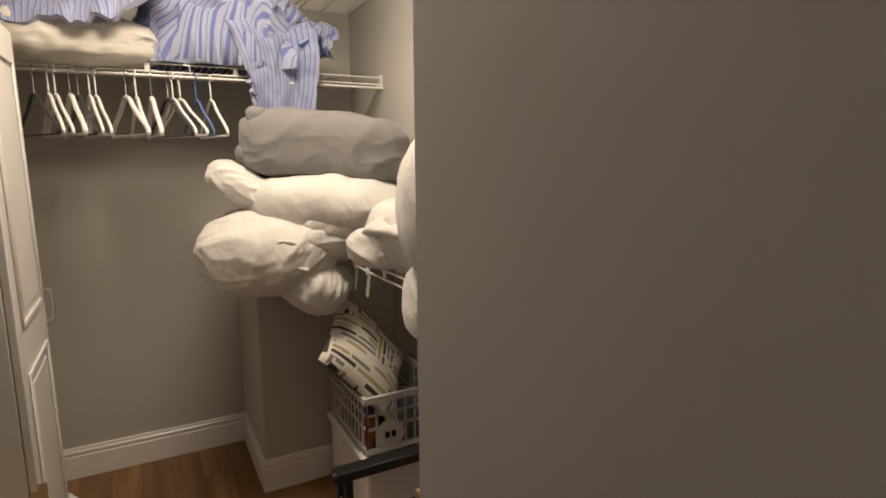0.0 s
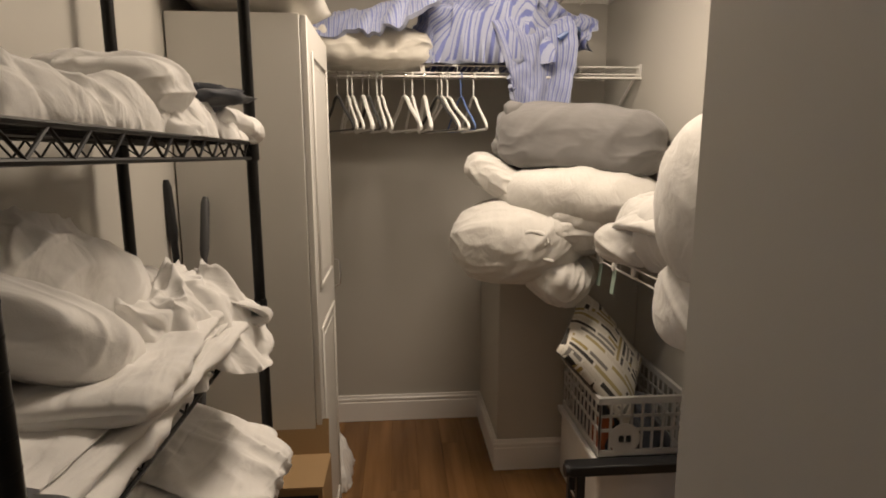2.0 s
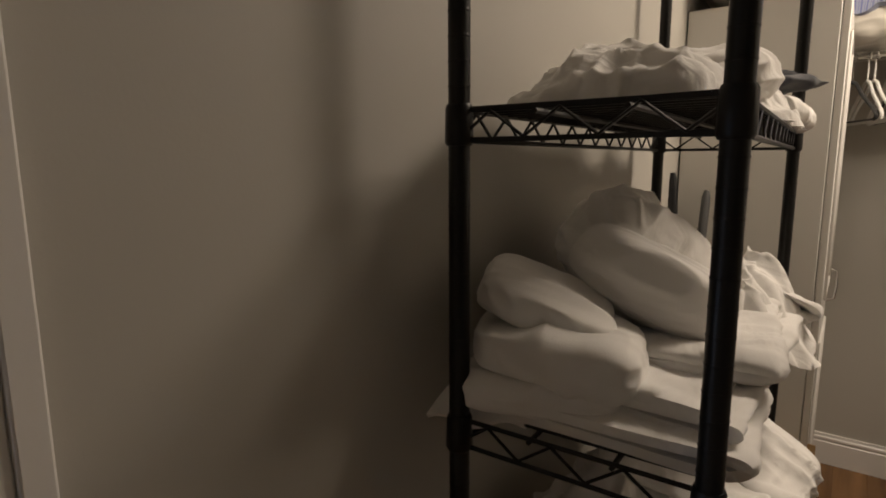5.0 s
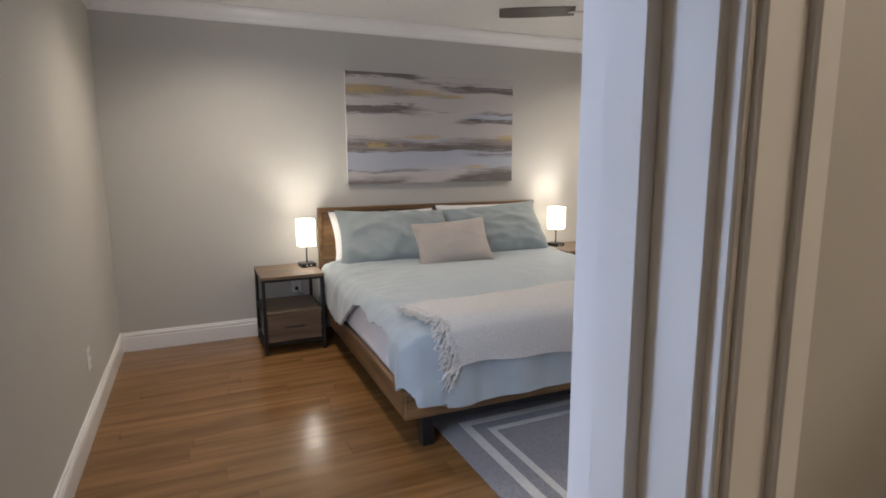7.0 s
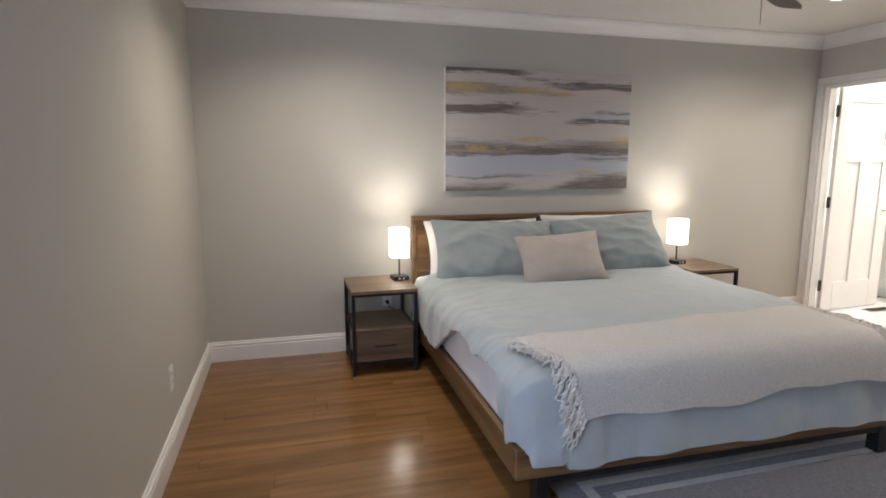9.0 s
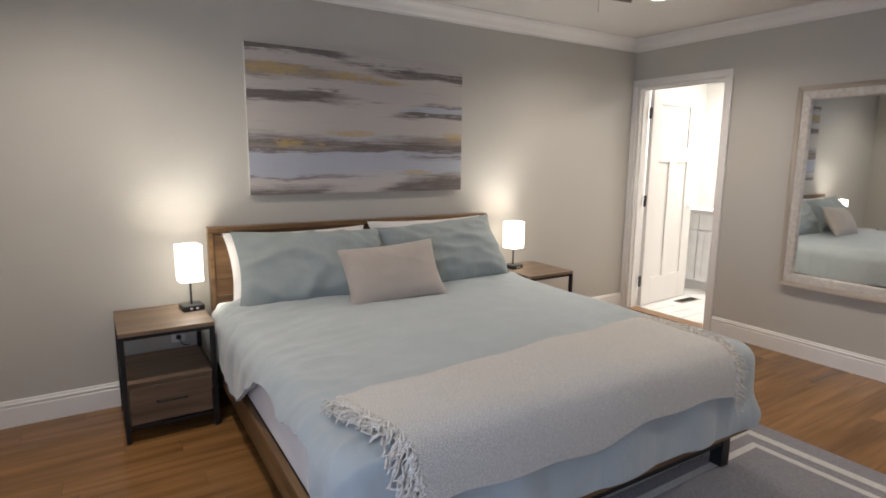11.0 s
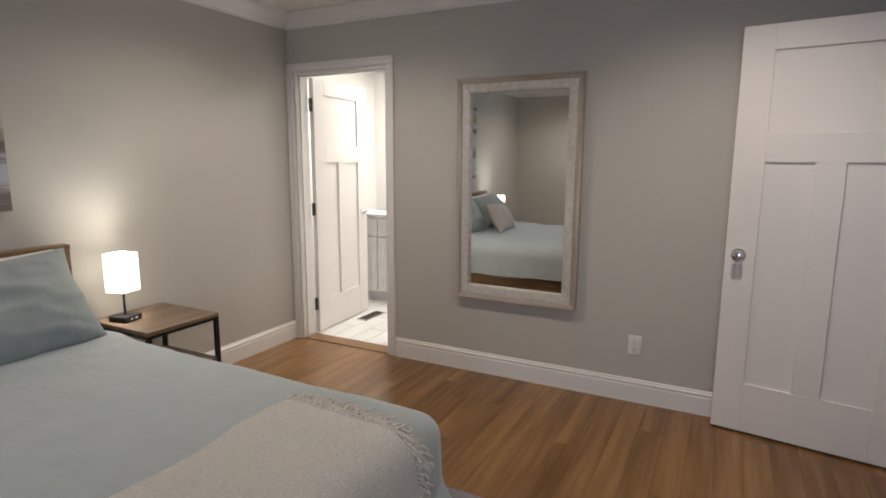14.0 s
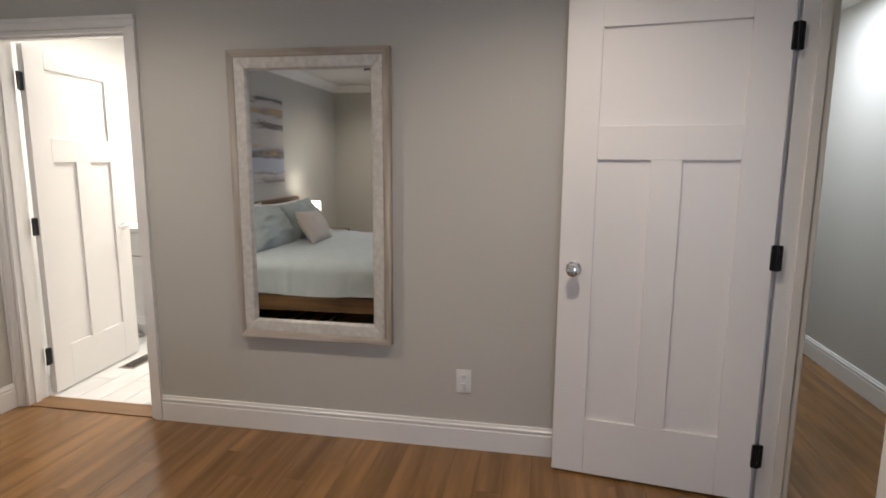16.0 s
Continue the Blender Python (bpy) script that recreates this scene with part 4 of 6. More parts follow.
# ---- closet ----
LINEN_WHITE = weave("white_bed_linen", (0.87, 0.85, 0.82), (0.83, 0.81, 0.78), fold=0.75)
COMFORTER = weave("off_white_comforter", (0.64, 0.62, 0.585), (0.60, 0.58, 0.545), fold=0.50)
CREAM = weave("cream_pillow_cloth", (0.62, 0.59, 0.53), (0.57, 0.54, 0.48), fold=0.15)
GREY_CLOTH = weave("slate_grey_comforter_cloth", (0.205, 0.197, 0.192), (0.172, 0.165, 0.160), fold=0.35)
DENIM = weave("dark_blue_denim", (0.055, 0.060, 0.075), (0.035, 0.040, 0.052), fold=0.4)
WIRE_BLACK = M("black_wire_shelving", (0.016, 0.015, 0.014), (0.010, 0.010, 0.010), 0.38, metal=0.5, bump=0.0)
WIRE_WHITE = M("white_coated_wire", (0.76, 0.74, 0.70), rough=0.4, bump=0.0)
CARTON = M("brown_cardboard", (0.36, 0.235, 0.115), (0.32, 0.205, 0.098), 0.85, scale=4, bump=0.1, bscale=120)
TAPE = M("black_printed_tape", (0.015, 0.016, 0.018), rough=0.35, bump=0.0)
CLEAR = bpy.data.materials.new("frosted_clear_plastic")
CLEAR.use_nodes = True
CLEAR.node_tree.nodes["Principled BSDF"].inputs["Base Color"].default_value = (0.80, 0.79, 0.76, 1)
CLEAR.node_tree.nodes["Principled BSDF"].inputs["Roughness"].default_value = 0.35
CLEAR.node_tree.nodes["Principled BSDF"].inputs["Transmission Weight"].default_value = 0.35


def stripes(name, base, line, scale, vec):
    """Quilted cloth with printed stripes of two widths that follow the cloth."""
    m = weave(name, base, [v * 0.93 for v in base], fold=0.25)
    n, link = m.node_tree.nodes, m.node_tree.links.new
    uv = n.new("ShaderNodeUVMap")
    sep = n.new("ShaderNodeSeparateXYZ")
    link(uv.outputs[0], sep.inputs[0])

    def op(kind, a, b):
        o = n.new("ShaderNodeMath")
        o.operation = kind
        for i, v in enumerate((a, b)):
            if isinstance(v, (int, float)):
                o.inputs[i].default_value = v
            else:
                link(v, o.inputs[i])
        return o.outputs[0]

    s = op("FRACT", op("MULTIPLY", sep.outputs[vec], scale), 0)
    broad = op("GREATER_THAN", s, 0.72)
    thin = op("MULTIPLY", op("GREATER_THAN", s, 0.25), op("LESS_THAN", s, 0.33))
    f = op("MAXIMUM", broad, thin)
    mix = n.new("ShaderNodeMixRGB")
    link(f, mix.inputs[0])
    link(n["Color Ramp"].outputs[0], mix.inputs[1])
    mix.inputs[2].default_value = (*line, 1)
    link(mix.outputs[0], n["Principled BSDF"].inputs["Base Color"])
    return m


QUILT = stripes("blue_striped_quilt_cloth", (0.33, 0.36, 0.48), (0.135, 0.160, 0.37), 34.0, 0)


def heap_mesh(w, d, h, seed, fold=0.03, size=7.0, n=66, power=2.4, uv=False, hang=()):
    """Loose cloth dropped in a heap, w by d at its base and h high; hang: (side, from, to, drop) where it hangs over an edge."""
    bm = bmesh.new()
    lay = bm.loops.layers.uv.new("UVMap")
    g = []
    for i in range(n + 1):
        row = []
        for j in range(n + 1):
            u, v = -1 + 2 * i / n, -1 + 2 * j / n
            # square to rounded outline, uneven
            ang = math.atan2(v, u)
            wob = 1 + 0.10 * noise.noise(Vector((math.cos(ang) * 2 + seed, math.sin(ang) * 2, seed))) + 0.05 * noise.noise(Vector((math.cos(ang) * 6, math.sin(ang) * 6 + seed, 3)))
            dome = max(0.0, (1 - abs(u) ** power) * (1 - abs(v) ** power)) ** 0.42
            lump = 1 + 0.35 * noise.noise(Vector((u * 1.3 + seed, v * 1.3, seed * 2)))
            x, y = u * w / 2 * wob, v * d / 2 * wob
            z = h * dome * lump
            k = crumple((x, y, z), seed, fold, size) * (0.25 + 0.75 * min(1, dome * 1.6))
            z = max(0.001, z + k)
            x += 0.5 * crumple((y, z, x), seed + 3, fold, size) * (abs(u) > 0.5)
            y += 0.5 * crumple((z, x, y), seed + 5, fold, size) * (abs(v) > 0.5)
            for side, a, b, drop in hang:
                e, c = {"x-": (-u, v), "x+": (u, v), "y-": (-v, u), "y+": (v, u)}[side]
                if e > 0.70 and a < c < b:
                    f = (e - 0.70) / 0.30
                    s = math.sin((c - a) / (b - a) * math.pi) ** 0.6
                    z = z * (1 - f * s) - drop * f * s
                    if side[0] == "x":
                        x += math.copysign(0.05 * s * f ** 0.5, x)
                    else:
                        y += math.copysign(0.05 * s * f ** 0.5, y)
            row.append(bm.verts.new((x, y, z)))
        g.append(row)
    for i in range(n):
        for j in range(n):
            f = bm.faces.new((g[i][j], g[i + 1][j], g[i + 1][j + 1], g[i][j + 1]))
            for lp, (a, b) in zip(f.loops, ((i, j), (i + 1, j), (i + 1, j + 1), (i, j + 1))):
                ua, vb = a / n, b / n
                lp[lay].uv = (ua + 0.10 * noise.noise(Vector((ua * 3.2, vb * 3.2, seed))) + 0.35 * vb, vb)
    for _ in range(2):
        bmesh.ops.smooth_vert(bm, verts=[g[i][j] for i in range(1, n) for j in range(1, n)], factor=0.5, use_axis_x=True, use_axis_y=True, use_axis_z=True)
    edge = [g[i][0] for i in range(n)] + [g[n][j] for j in range(n)] + [g[i][n] for i in range(n, 0, -1)] + [g[0][j] for j in range(n, 0, -1)]
    low = [bm.verts.new((v.co.x * 0.96, v.co.y * 0.96, min(v.co.z - 0.001, 0.0))) for v in edge]
    for k in range(len(edge)):
        bm.faces.new((edge[k], edge[(k + 1) % len(edge)], low[(k + 1) % len(low)], low[k]))
    return bm


def heap(name, at, w, d, h, seed, material, label, category, fold=0.03, size=7.0, turn=0, hang=(), group="", power=2.4, n=66):
    return solid(name, heap_mesh(w, d, h, seed, fold, size, n, power, hang=hang), material, label, category, group=group, smooth=80, m=pose(*at, 0, 0, turn))


def soft_mesh(w, d, h, seed, fold=0.012, k=4.0, n=34, size=10.0, sag=0.0):
    """A stuffed or folded cloth block with rounded edges, w by d by h round its middle."""
    bm = bmesh.new()
    lay = bm.loops.layers.uv.new("UVMap")
    seen = {}

    def at(p):
        key = tuple(round(v * n) for v in p)
        if key not in seen:
            s = sum(abs(v) ** k for v in p) ** (1 / k)
            q = Vector([v / s for v in p])
            nor = Vector([math.copysign(abs(v) ** (k - 1), v) for v in q]).normalized()
            x, y, z = q.x * w / 2, q.y * d / 2, q.z * h / 2
            z -= sag * (q.x ** 2 + 0.5 * q.y ** 2)
            pos = Vector((x, y, z))
            pos += nor * (crumple(pos, seed, fold, size) + fold * 0.9 * noise.noise(pos * 5 + Vector((seed, 0, 0))))
            seen[key] = bm.verts.new(pos)
        return seen[key]

    for axis in range(3):
        for s in (-1, 1):
            for i in range(n):
                for j in range(n):
                    quad = []
                    for di, dj in ((0, 0), (1, 0), (1, 1), (0, 1)):
                        p = [0, 0, 0]
                        p[axis], p[(axis + 1) % 3], p[(axis + 2) % 3] = s, -1 + 2 * (i + di) / n, -1 + 2 * (j + dj) / n
                        quad.append(at(p))
                    f = bm.faces.new(quad)
                    for lp, (di, dj) in zip(f.loops, ((0, 0), (1, 0), (1, 1), (0, 1))):
                        lp[lay].uv = ((i + di) / n, (j + dj) / n)
    bmesh.ops.smooth_vert(bm, verts=bm.verts, factor=0.4, use_axis_x=True, use_axis_y=True, use_axis_z=True)
    return bm


def soft(name, m, w, d, h, seed, material, label, category, fold=0.012, k=4.0, group="", sag=0.0, size=10.0):
    return solid(name, soft_mesh(w, d, h, seed, fold, k, n=46, sag=sag, size=size), material, label, category, group=group, smooth=80, m=m)


def spline(points, n):
    """A smooth run of n points through the given ones."""
    p = [Vector(q) for q in points]
    p = [p[0] * 2 - p[1], *p, p[-1] * 2 - p[-2]]
    out = []
    for k in range(n):
        f = k / (n - 1) * (len(p) - 3)
        i = min(int(f), len(p) - 4)
        t = f - i
        a, b, c, d = p[i:i + 4]
        out.append(0.5 * ((2 * b) + (c - a) * t + (2 * a - 5 * b + 4 * c - d) * t * t + (3 * b - a - 3 * c + d) * t ** 3))
    return out


def folded_mesh(path, t, length, seed, fold=0.012, n=70, m=30, puff=0.35, hem=0.30):
    """A thick quilt folded along path (in x and z) and length long in y; its layers show at the ends."""
    line = spline([(x, 0, z) for x, z in path], n)
    bm = bmesh.new()
    lay = bm.loops.layers.uv.new("UVMap")
    rows = []
    for j in range(m + 1):
        v = -1 + 2 * j / m
        end = max(0.0, 1 - abs(v) ** 5) ** 0.5
        loop = []
        for side in (1, -1):
            for k in range(n) if side == 1 else range(n - 1, -1, -1):
                a, b = line[max(0, k - 1)], line[min(n - 1, k + 1)]
                d = (b - a).normalized()
                nor = Vector((-d.z, 0, d.x)) * side
                tip = min(1, (min(k, n - 1 - k) / 3.0)) ** 0.5
                half = t / 2 * (hem + (1 - hem) * end) * (0.25 + 0.75 * tip)
                p = line[k] + nor * half
                y = v * length / 2 * (1 + 0.03 * noise.noise(Vector((p.x * 5, p.z * 5, seed))))
                p = p + nor * (crumple((p.x, y, p.z), seed, fold, 8.0) * end + puff * t * 0.12 * math.sin(y * 22 + seed))
                loop.append(bm.verts.new((p.x, y, p.z)))
        rows.append(loop)
    q = len(rows[0])
    for j in range(m):
        for k in range(q):
            f = bm.faces.new((rows[j][k], rows[j][(k + 1) % q], rows[j + 1][(k + 1) % q], rows[j + 1][k]))
            for lp, (a, b) in zip(f.loops, ((k, j), (k + 1, j), (k + 1, j + 1), (k, j + 1))):
                lp[lay].uv = (a / q, b / m)
    for r in (0, m):
        for k in range(n - 1):
            bm.faces.new((rows[r][k], rows[r][k + 1], rows[r][q - 2 - k], rows[r][q - 1 - k]))
    return bm


def folded(name, m, path, t, length, seed, material, label, category, fold=0.012, group="", puff=0.35):
    return solid(name, folded_mesh(path, t, length, seed, fold, puff=puff), material, label, category, group=group, smooth=70, m=m)


# the black wire rack against the north wall
RX0, RX1, RY0, RY1 = 1.274, 2.130, -0.055, 0.213
SHELVES = (1.412, 1.060, 0.700, 0.300)


def wire_rack():
    rack = thing("wire_rack", pose(1.262, -0.068, 0, 0, 0, 1.6), "black wire shelving rack loaded with white bed linen", "rack")
    w, d = RX1 - RX0, RY1 - RY0
    for x in (0, w):
        for y in (0, d):
            post = part("post", tube([(x, y, 0.012), (x, y, 1.83)], 0.0120, None, 14), WIRE_BLACK, rack, "black ribbed steel post")
            bm = bmesh.new()
            z = 0.05
            while z < 1.82:
                lathe([(0.0122, z), (0.0126, z + 0.0015), (0.0122, z + 0.003)], bm, 14, Matrix.Translation((x, y, 0)))
                z += 0.0254
            tagged(part("post_grooving", bm, WIRE_BLACK, post), kind="stuff")
            part("foot", lathe([(0.016, 0.0), (0.018, 0.006), (0.010, 0.014)], None, 14, Matrix.Translation((x, y, 0))), WIRE_BLACK, rack)
    corners = ((0, 0), (w, 0), (w, d), (0, d))
    for z in SHELVES:
        shelf = part("shelf", tube([(x, y, z + 0.012) for x, y in corners], 0.0034, None, 6, closed=True), WIRE_BLACK, rack, "black wire shelf with a zigzag edge")
        part("lower_rail", tube([(x, y, z - 0.020) for x, y in corners], 0.0034, None, 6, closed=True), WIRE_BLACK, shelf)
        for (x, y), (x1, y1) in zip(corners, corners[1:] + corners[:1]):
            part("collar", lathe([(0.0136, z - 0.026), (0.0158, z - 0.022), (0.0150, z + 0.014), (0.0134, z + 0.018)], None, 14, Matrix.Translation((x, y, 0))), WIRE_BLACK, shelf)
            k = max(4, round(math.hypot(x1 - x, y1 - y) / 0.036))
            part("zigzag", tube([(x + (x1 - x) * i / k, y + (y1 - y) * i / k, z + (0.010 if i % 2 else -0.018)) for i in range(k + 1)], 0.0022, None, 5), WIRE_BLACK, shelf)
        bm = bmesh.new()
        k = 32
        for i in range(1, k):
            tube([(w * i / k, 0, z + 0.012), (w * i / k, d, z + 0.012)], 0.0019, bm, 4)
        tagged(part("wire_deck", bm, WIRE_BLACK, shelf), kind="stuff")
        for f in (0.33, 0.67):
            part("cross_bar", tube([(0, d * f, z + 0.007), (w, d * f, z + 0.007)], 0.0030, None, 5), WIRE_BLACK, shelf)
    return rack


wire_rack()
LIN = "linen on the rack"
z = SHELVES[0] + 0.014
heap("crumpled_sheet", (1.60, 0.100, z), 0.46, 0.25, 0.075, 3, LINEN_WHITE, "crumpled white sheet on the top rack shelf", "bed linen", 0.021, 11.0, group=LIN, power=3.0, n=90)
heap("crumpled_sheet", (1.930, 0.070, z), 0.37, 0.265, 0.062, 8, LINEN_WHITE, "crumpled white sheet on the top rack shelf", "bed linen", 0.024, 13.0, group=LIN, power=3.0, n=90)
soft("folded_sheet", pose(1.790, 0.075, z + 0.070, 0, 4, 14), 0.25, 0.20, 0.075, 9, LINEN_WHITE, "loosely folded white sheet on the top rack shelf", "bed linen", 0.016, 3.0, group=LIN)
folded("jeans", pose(1.940, 0.000, z + 0.058, 0, 12, 64), ((-0.085, 0.0), (0.0, 0.008), (0.070, 0.004), (0.082, 0.014), (0.055, 0.024), (-0.06, 0.020)), 0.015, 0.115, 4, DENIM, "dark blue folded jeans among the white linen", "jeans", 0.010)
soft("sheet_corner", pose(2.070, -0.005, z + 0.028, 0, 14, -10), 0.15, 0.13, 0.045, 10, LINEN_WHITE, "corner of a white sheet at the end of the rack shelf", "bed linen", 0.014, 2.8, group=LIN)
z = SHELVES[1] + 0.014
STACKED = "stack of folded sheets"


def folded_sheet(x, y, at_z, turn, depth, length, layers, seed, label, t=0.013, sag=0.0):
    """A sheet folded in layers, its round folds to the south and its hems to the north."""
    h = depth / 2
    path = []
    for k in range(layers):
        zz = (k - (layers - 1) / 2) * t * 0.90
        if k % 2 == 0:
            path += [(-h * 0.98, zz - t * 0.35), (-h * 0.5, zz), (h * 0.2, zz), (h * 0.9, zz - t * 0.2)]
        else:
            path += [(h * 1.0, zz), (h * 0.2, zz), (-h * 0.5, zz), (-h * 0.98, zz - t * 0.3)]
    return solid("folded_sheet", folded_mesh(path, t, length, seed, 0.012, n=110, m=44, puff=0.6, hem=0.65), LINEN_WHITE, label, "bed linen", group=STACKED, smooth=70, m=pose(x, y, at_z + layers * t * 0.54, 0, 0, -90 + turn))


STK = "white sheet folded flat in a stack on the rack"
folded_sheet(1.545, 0.078, z - 0.002, 3, 0.300, 0.53, 2, 19, STK, 0.015)
folded_sheet(1.560, 0.062, z + 0.022, -2, 0.290, 0.49, 3, 20, STK, 0.012)
folded_sheet(1.600, 0.050, z + 0.052, 5, 0.250, 0.40, 2, 23, STK, 0.011)
tip = sheet(lambda s, t: Vector((1.285 - 0.045 * s * t + 0.06 * (1 - s), 0.130 + 0.105 * t, z + 0.022 - 0.030 * s * s + 0.006 * math.sin(t * 9))), 12, 16, 0.006)
solid("sheet_corner", tip, LINEN_WHITE, "pointed corner of a white sheet over the rack edge", "bed linen", smooth=70, group=LIN)
# a towel folded loosely in two, its layers open to the end of the rack
TOWEL = weave("white_terry_towel", (0.86, 0.84, 0.81), (0.81, 0.79, 0.76), fold=0.25)
tw = thing("folded_towel", pose(1.362, 0.128, z + 0.066, 0, 2, -76), "white bath towel folded loosely on the sheets", "towel")
part("lower_fold", soft_mesh(0.195, 0.180, 0.062, 31, 0.010, 5.0), TOWEL, tw, smooth=80, at=pose(0.0, 0, 0.008, 0, 3, 0))
part("bottom_fold", soft_mesh(0.190, 0.175, 0.046, 32, 0.008, 5.0), TOWEL, tw, smooth=80, at=pose(-0.008, -0.004, -0.034, 0, -2, 3))
part("upper_fold", soft_mesh(0.165, 0.150, 0.052, 33, 0.010, 4.8), TOWEL, tw, smooth=80, at=pose(-0.018, 0.020, 0.050, 0, 20, 6))
soft("pillow", pose(1.545, 0.075, z + 0.108, 26, 28, 16), 0.26, 0.23, 0.105, 41, LINEN_WHITE, "white pillow leaning on the linen stack", "pillow", 0.010, 3.0, group=LIN, size=6.0)
soft("duvet_cover", pose(1.640, 0.130, z + 0.150, 10, 18, -10), 0.27, 0.18, 0.170, 44, LINEN_WHITE, "white duvet cover balled up behind the pillow", "bed linen", 0.024, 2.6, group=LIN, size=8.0)
heap("crumpled_sheet", (1.790, 0.060, z), 0.36, 0.27, 0.130, 47, LINEN_WHITE, "white crumpled sheet on the rack shelf", "bed linen", 0.042, 11.0, group=LIN, n=100, hang=(("y-", -0.5, 0.9, 0.04),))
soft("bunched_sheet", pose(1.840, 0.125, z + 0.110, 0, 14, 10), 0.20, 0.12, 0.055, 48, LINEN_WHITE, "bunched white sheet end on the rack", "bed linen", 0.012, 2.6, group=LIN)
solid("pleated_sheet", folded_mesh(((-0.12, 0.012), (0.0, 0.022), (0.10, 0.004), (0.125, -0.014), (0.10, -0.022), (0.0, -0.006), (-0.10, -0.008)), 0.015, 0.16, 50, 0.014, n=80, m=40, puff=1.6), LINEN_WHITE, "pleated white sheet corner over the rack edge", "bed linen", group=LIN, smooth=75, m=pose(1.850, 0.020, z + 0.070, 0, 10, -56))
z = SHELVES[2] + 0.014
heap("crumpled_sheet", (1.56, 0.085, z), 0.46, 0.28, 0.150, 52, LINEN_WHITE, "white crumpled sheet on the lower rack shelf", "bed linen", 0.050, 9.0, group=LIN, n=90)
heap("crumpled_sheet", (1.85, 0.070, z), 0.36, 0.28, 0.150, 55, LINEN_WHITE, "white crumpled sheet on the lower rack shelf", "bed linen", 0.055, 10.0, group=LIN, hang=(("y-", -0.6, 0.6, 0.05),))
for k, (x, y, dz, rx, rz) in enumerate(((1.660, 0.015, 0.150, 14, -84), (1.790, 0.000, 0.165, 20, -98), (1.870, 0.020, 0.120, 10, -78))):
    solid("loose_sheet", folded_mesh(((-0.14, 0.016), (0.0, 0.022), (0.11, 0.010), (0.140, -0.012), (0.10, -0.024), (0.0, -0.006), (-0.12, -0.010)), 0.022, 0.24, 56 + k, 0.016, n=90, m=40, puff=1.0), LINEN_WHITE, "loosely folded white sheet slipping off the lower rack shelf", "bed linen", group=LIN, smooth=75, m=pose(x, y, z + dz, 0, 0, rz) @ pose(0, 0, 0, 0, rx, 0))
z = SHELVES[3] + 0.014
heap("crumpled_sheet", (1.72, 0.085, z), 0.72, 0.28, 0.170, 58, LINEN_WHITE, "white crumpled sheets on the lowest rack shelf", "bed linen", 0.045, 9.0, group=LIN)

# white cabinet with panelled doors
CAB = M("white_cabinet_laminate", (0.70, 0.68, 0.64), (0.67, 0.65, 0.61), 0.45, scale=2, bump=0.02)
cab = thing("tall_cabinet", pose(2.530, -0.110, 0), "tall white cabinet with a panelled door, shut", "cabinet")
part("body", box(0, 0.455, 0.020, 0.385, 0.0, 1.790, 0.002), CAB, cab)
bm = box(0.002, 0.453, 0.0, 0.018, 0.020, 1.786, 0.002)
leaf = part("cabinet_door", bm, CAB, cab, "white moulded panel door")
for z0, z1 in ((0.10, 0.86), (0.98, 1.70)):
    for a in ((0.060, 0.078, z0, z1), (0.377, 0.395, z0, z1), (0.078, 0.377, z0, z0 + 0.018), (0.078, 0.377, z1 - 0.018, z1)):
        part("panel_moulding", box(a[0], a[1], -0.007, 0.0005, a[2], a[3], 0.003), CAB, leaf)
    part("panel", box(0.100, 0.355, -0.004, 0.0005, z0 + 0.04, z1 - 0.04, 0.003), CAB, leaf)
part("pull", tube([(0.435, 0.0, 1.015), (0.435, -0.022, 1.006), (0.436, -0.026, 0.960), (0.435, -0.022, 0.914), (0.435, 0.0, 0.905)], 0.0035, None, 8), CHROME, leaf, "thin metal wire pull")
pillow("pillow", pose(2.735, 0.080, 1.895, 4, -3, 3), 0.50, 0.46, 0.21, CREAM, "cream pillow lying on top of the cabinet", 61, 0.010)

# carton, poles and bag beside the cabinet
crt = thing("cardboard_box", pose(2.335, 0.030, 0), "brown cardboard carton with black printed tape", "box")
part("carton", box(0, 0.185, -0.165, 0.185, 0.0, 0.465, 0.003), CARTON, crt)
for y0, y1, lean in ((-0.165, 0.005, 8), (0.015, 0.185, -10)):
    part("flap", box(0.0, 0.185, y0, y1, 0.466, 0.469, turn=None), CARTON, crt)
part("raised_flap", box(-0.002, 0.002, -0.16, 0.18, 0.0, 0.11, turn=pose(0.183, 0, 0.468, 0, 10, 0)), CARTON, crt)
for y0, y1 in ((-0.150, -0.020), (0.040, 0.150)):
    t = part("tape", box(-0.002, 0.0005, y0, y1, 0.400, 0.444), TAPE, crt, "black tape with printed marks")
    for k in range(3):
        part("print_mark", box(-0.0032, -0.0015, y0 + 0.018 + k * 0.03, y0 + 0.034 + k * 0.03, 0.414, 0.428), PLASTIC_WHITE, t)
part("handle_strap", tube([(-0.002, -0.06, 0.40), (-0.014, -0.055, 0.32), (-0.018, -0.02, 0.245), (-0.012, 0.05, 0.23), (-0.002, 0.07, 0.30)], 0.004, None, 6), TAPE, crt)
RED = M("red_label", (0.45, 0.05, 0.04), rough=0.5, bump=0.0)
GREY_PLASTIC = M("dark_grey_plastic", (0.075, 0.075, 0.078), rough=0.5, bump=0.0)
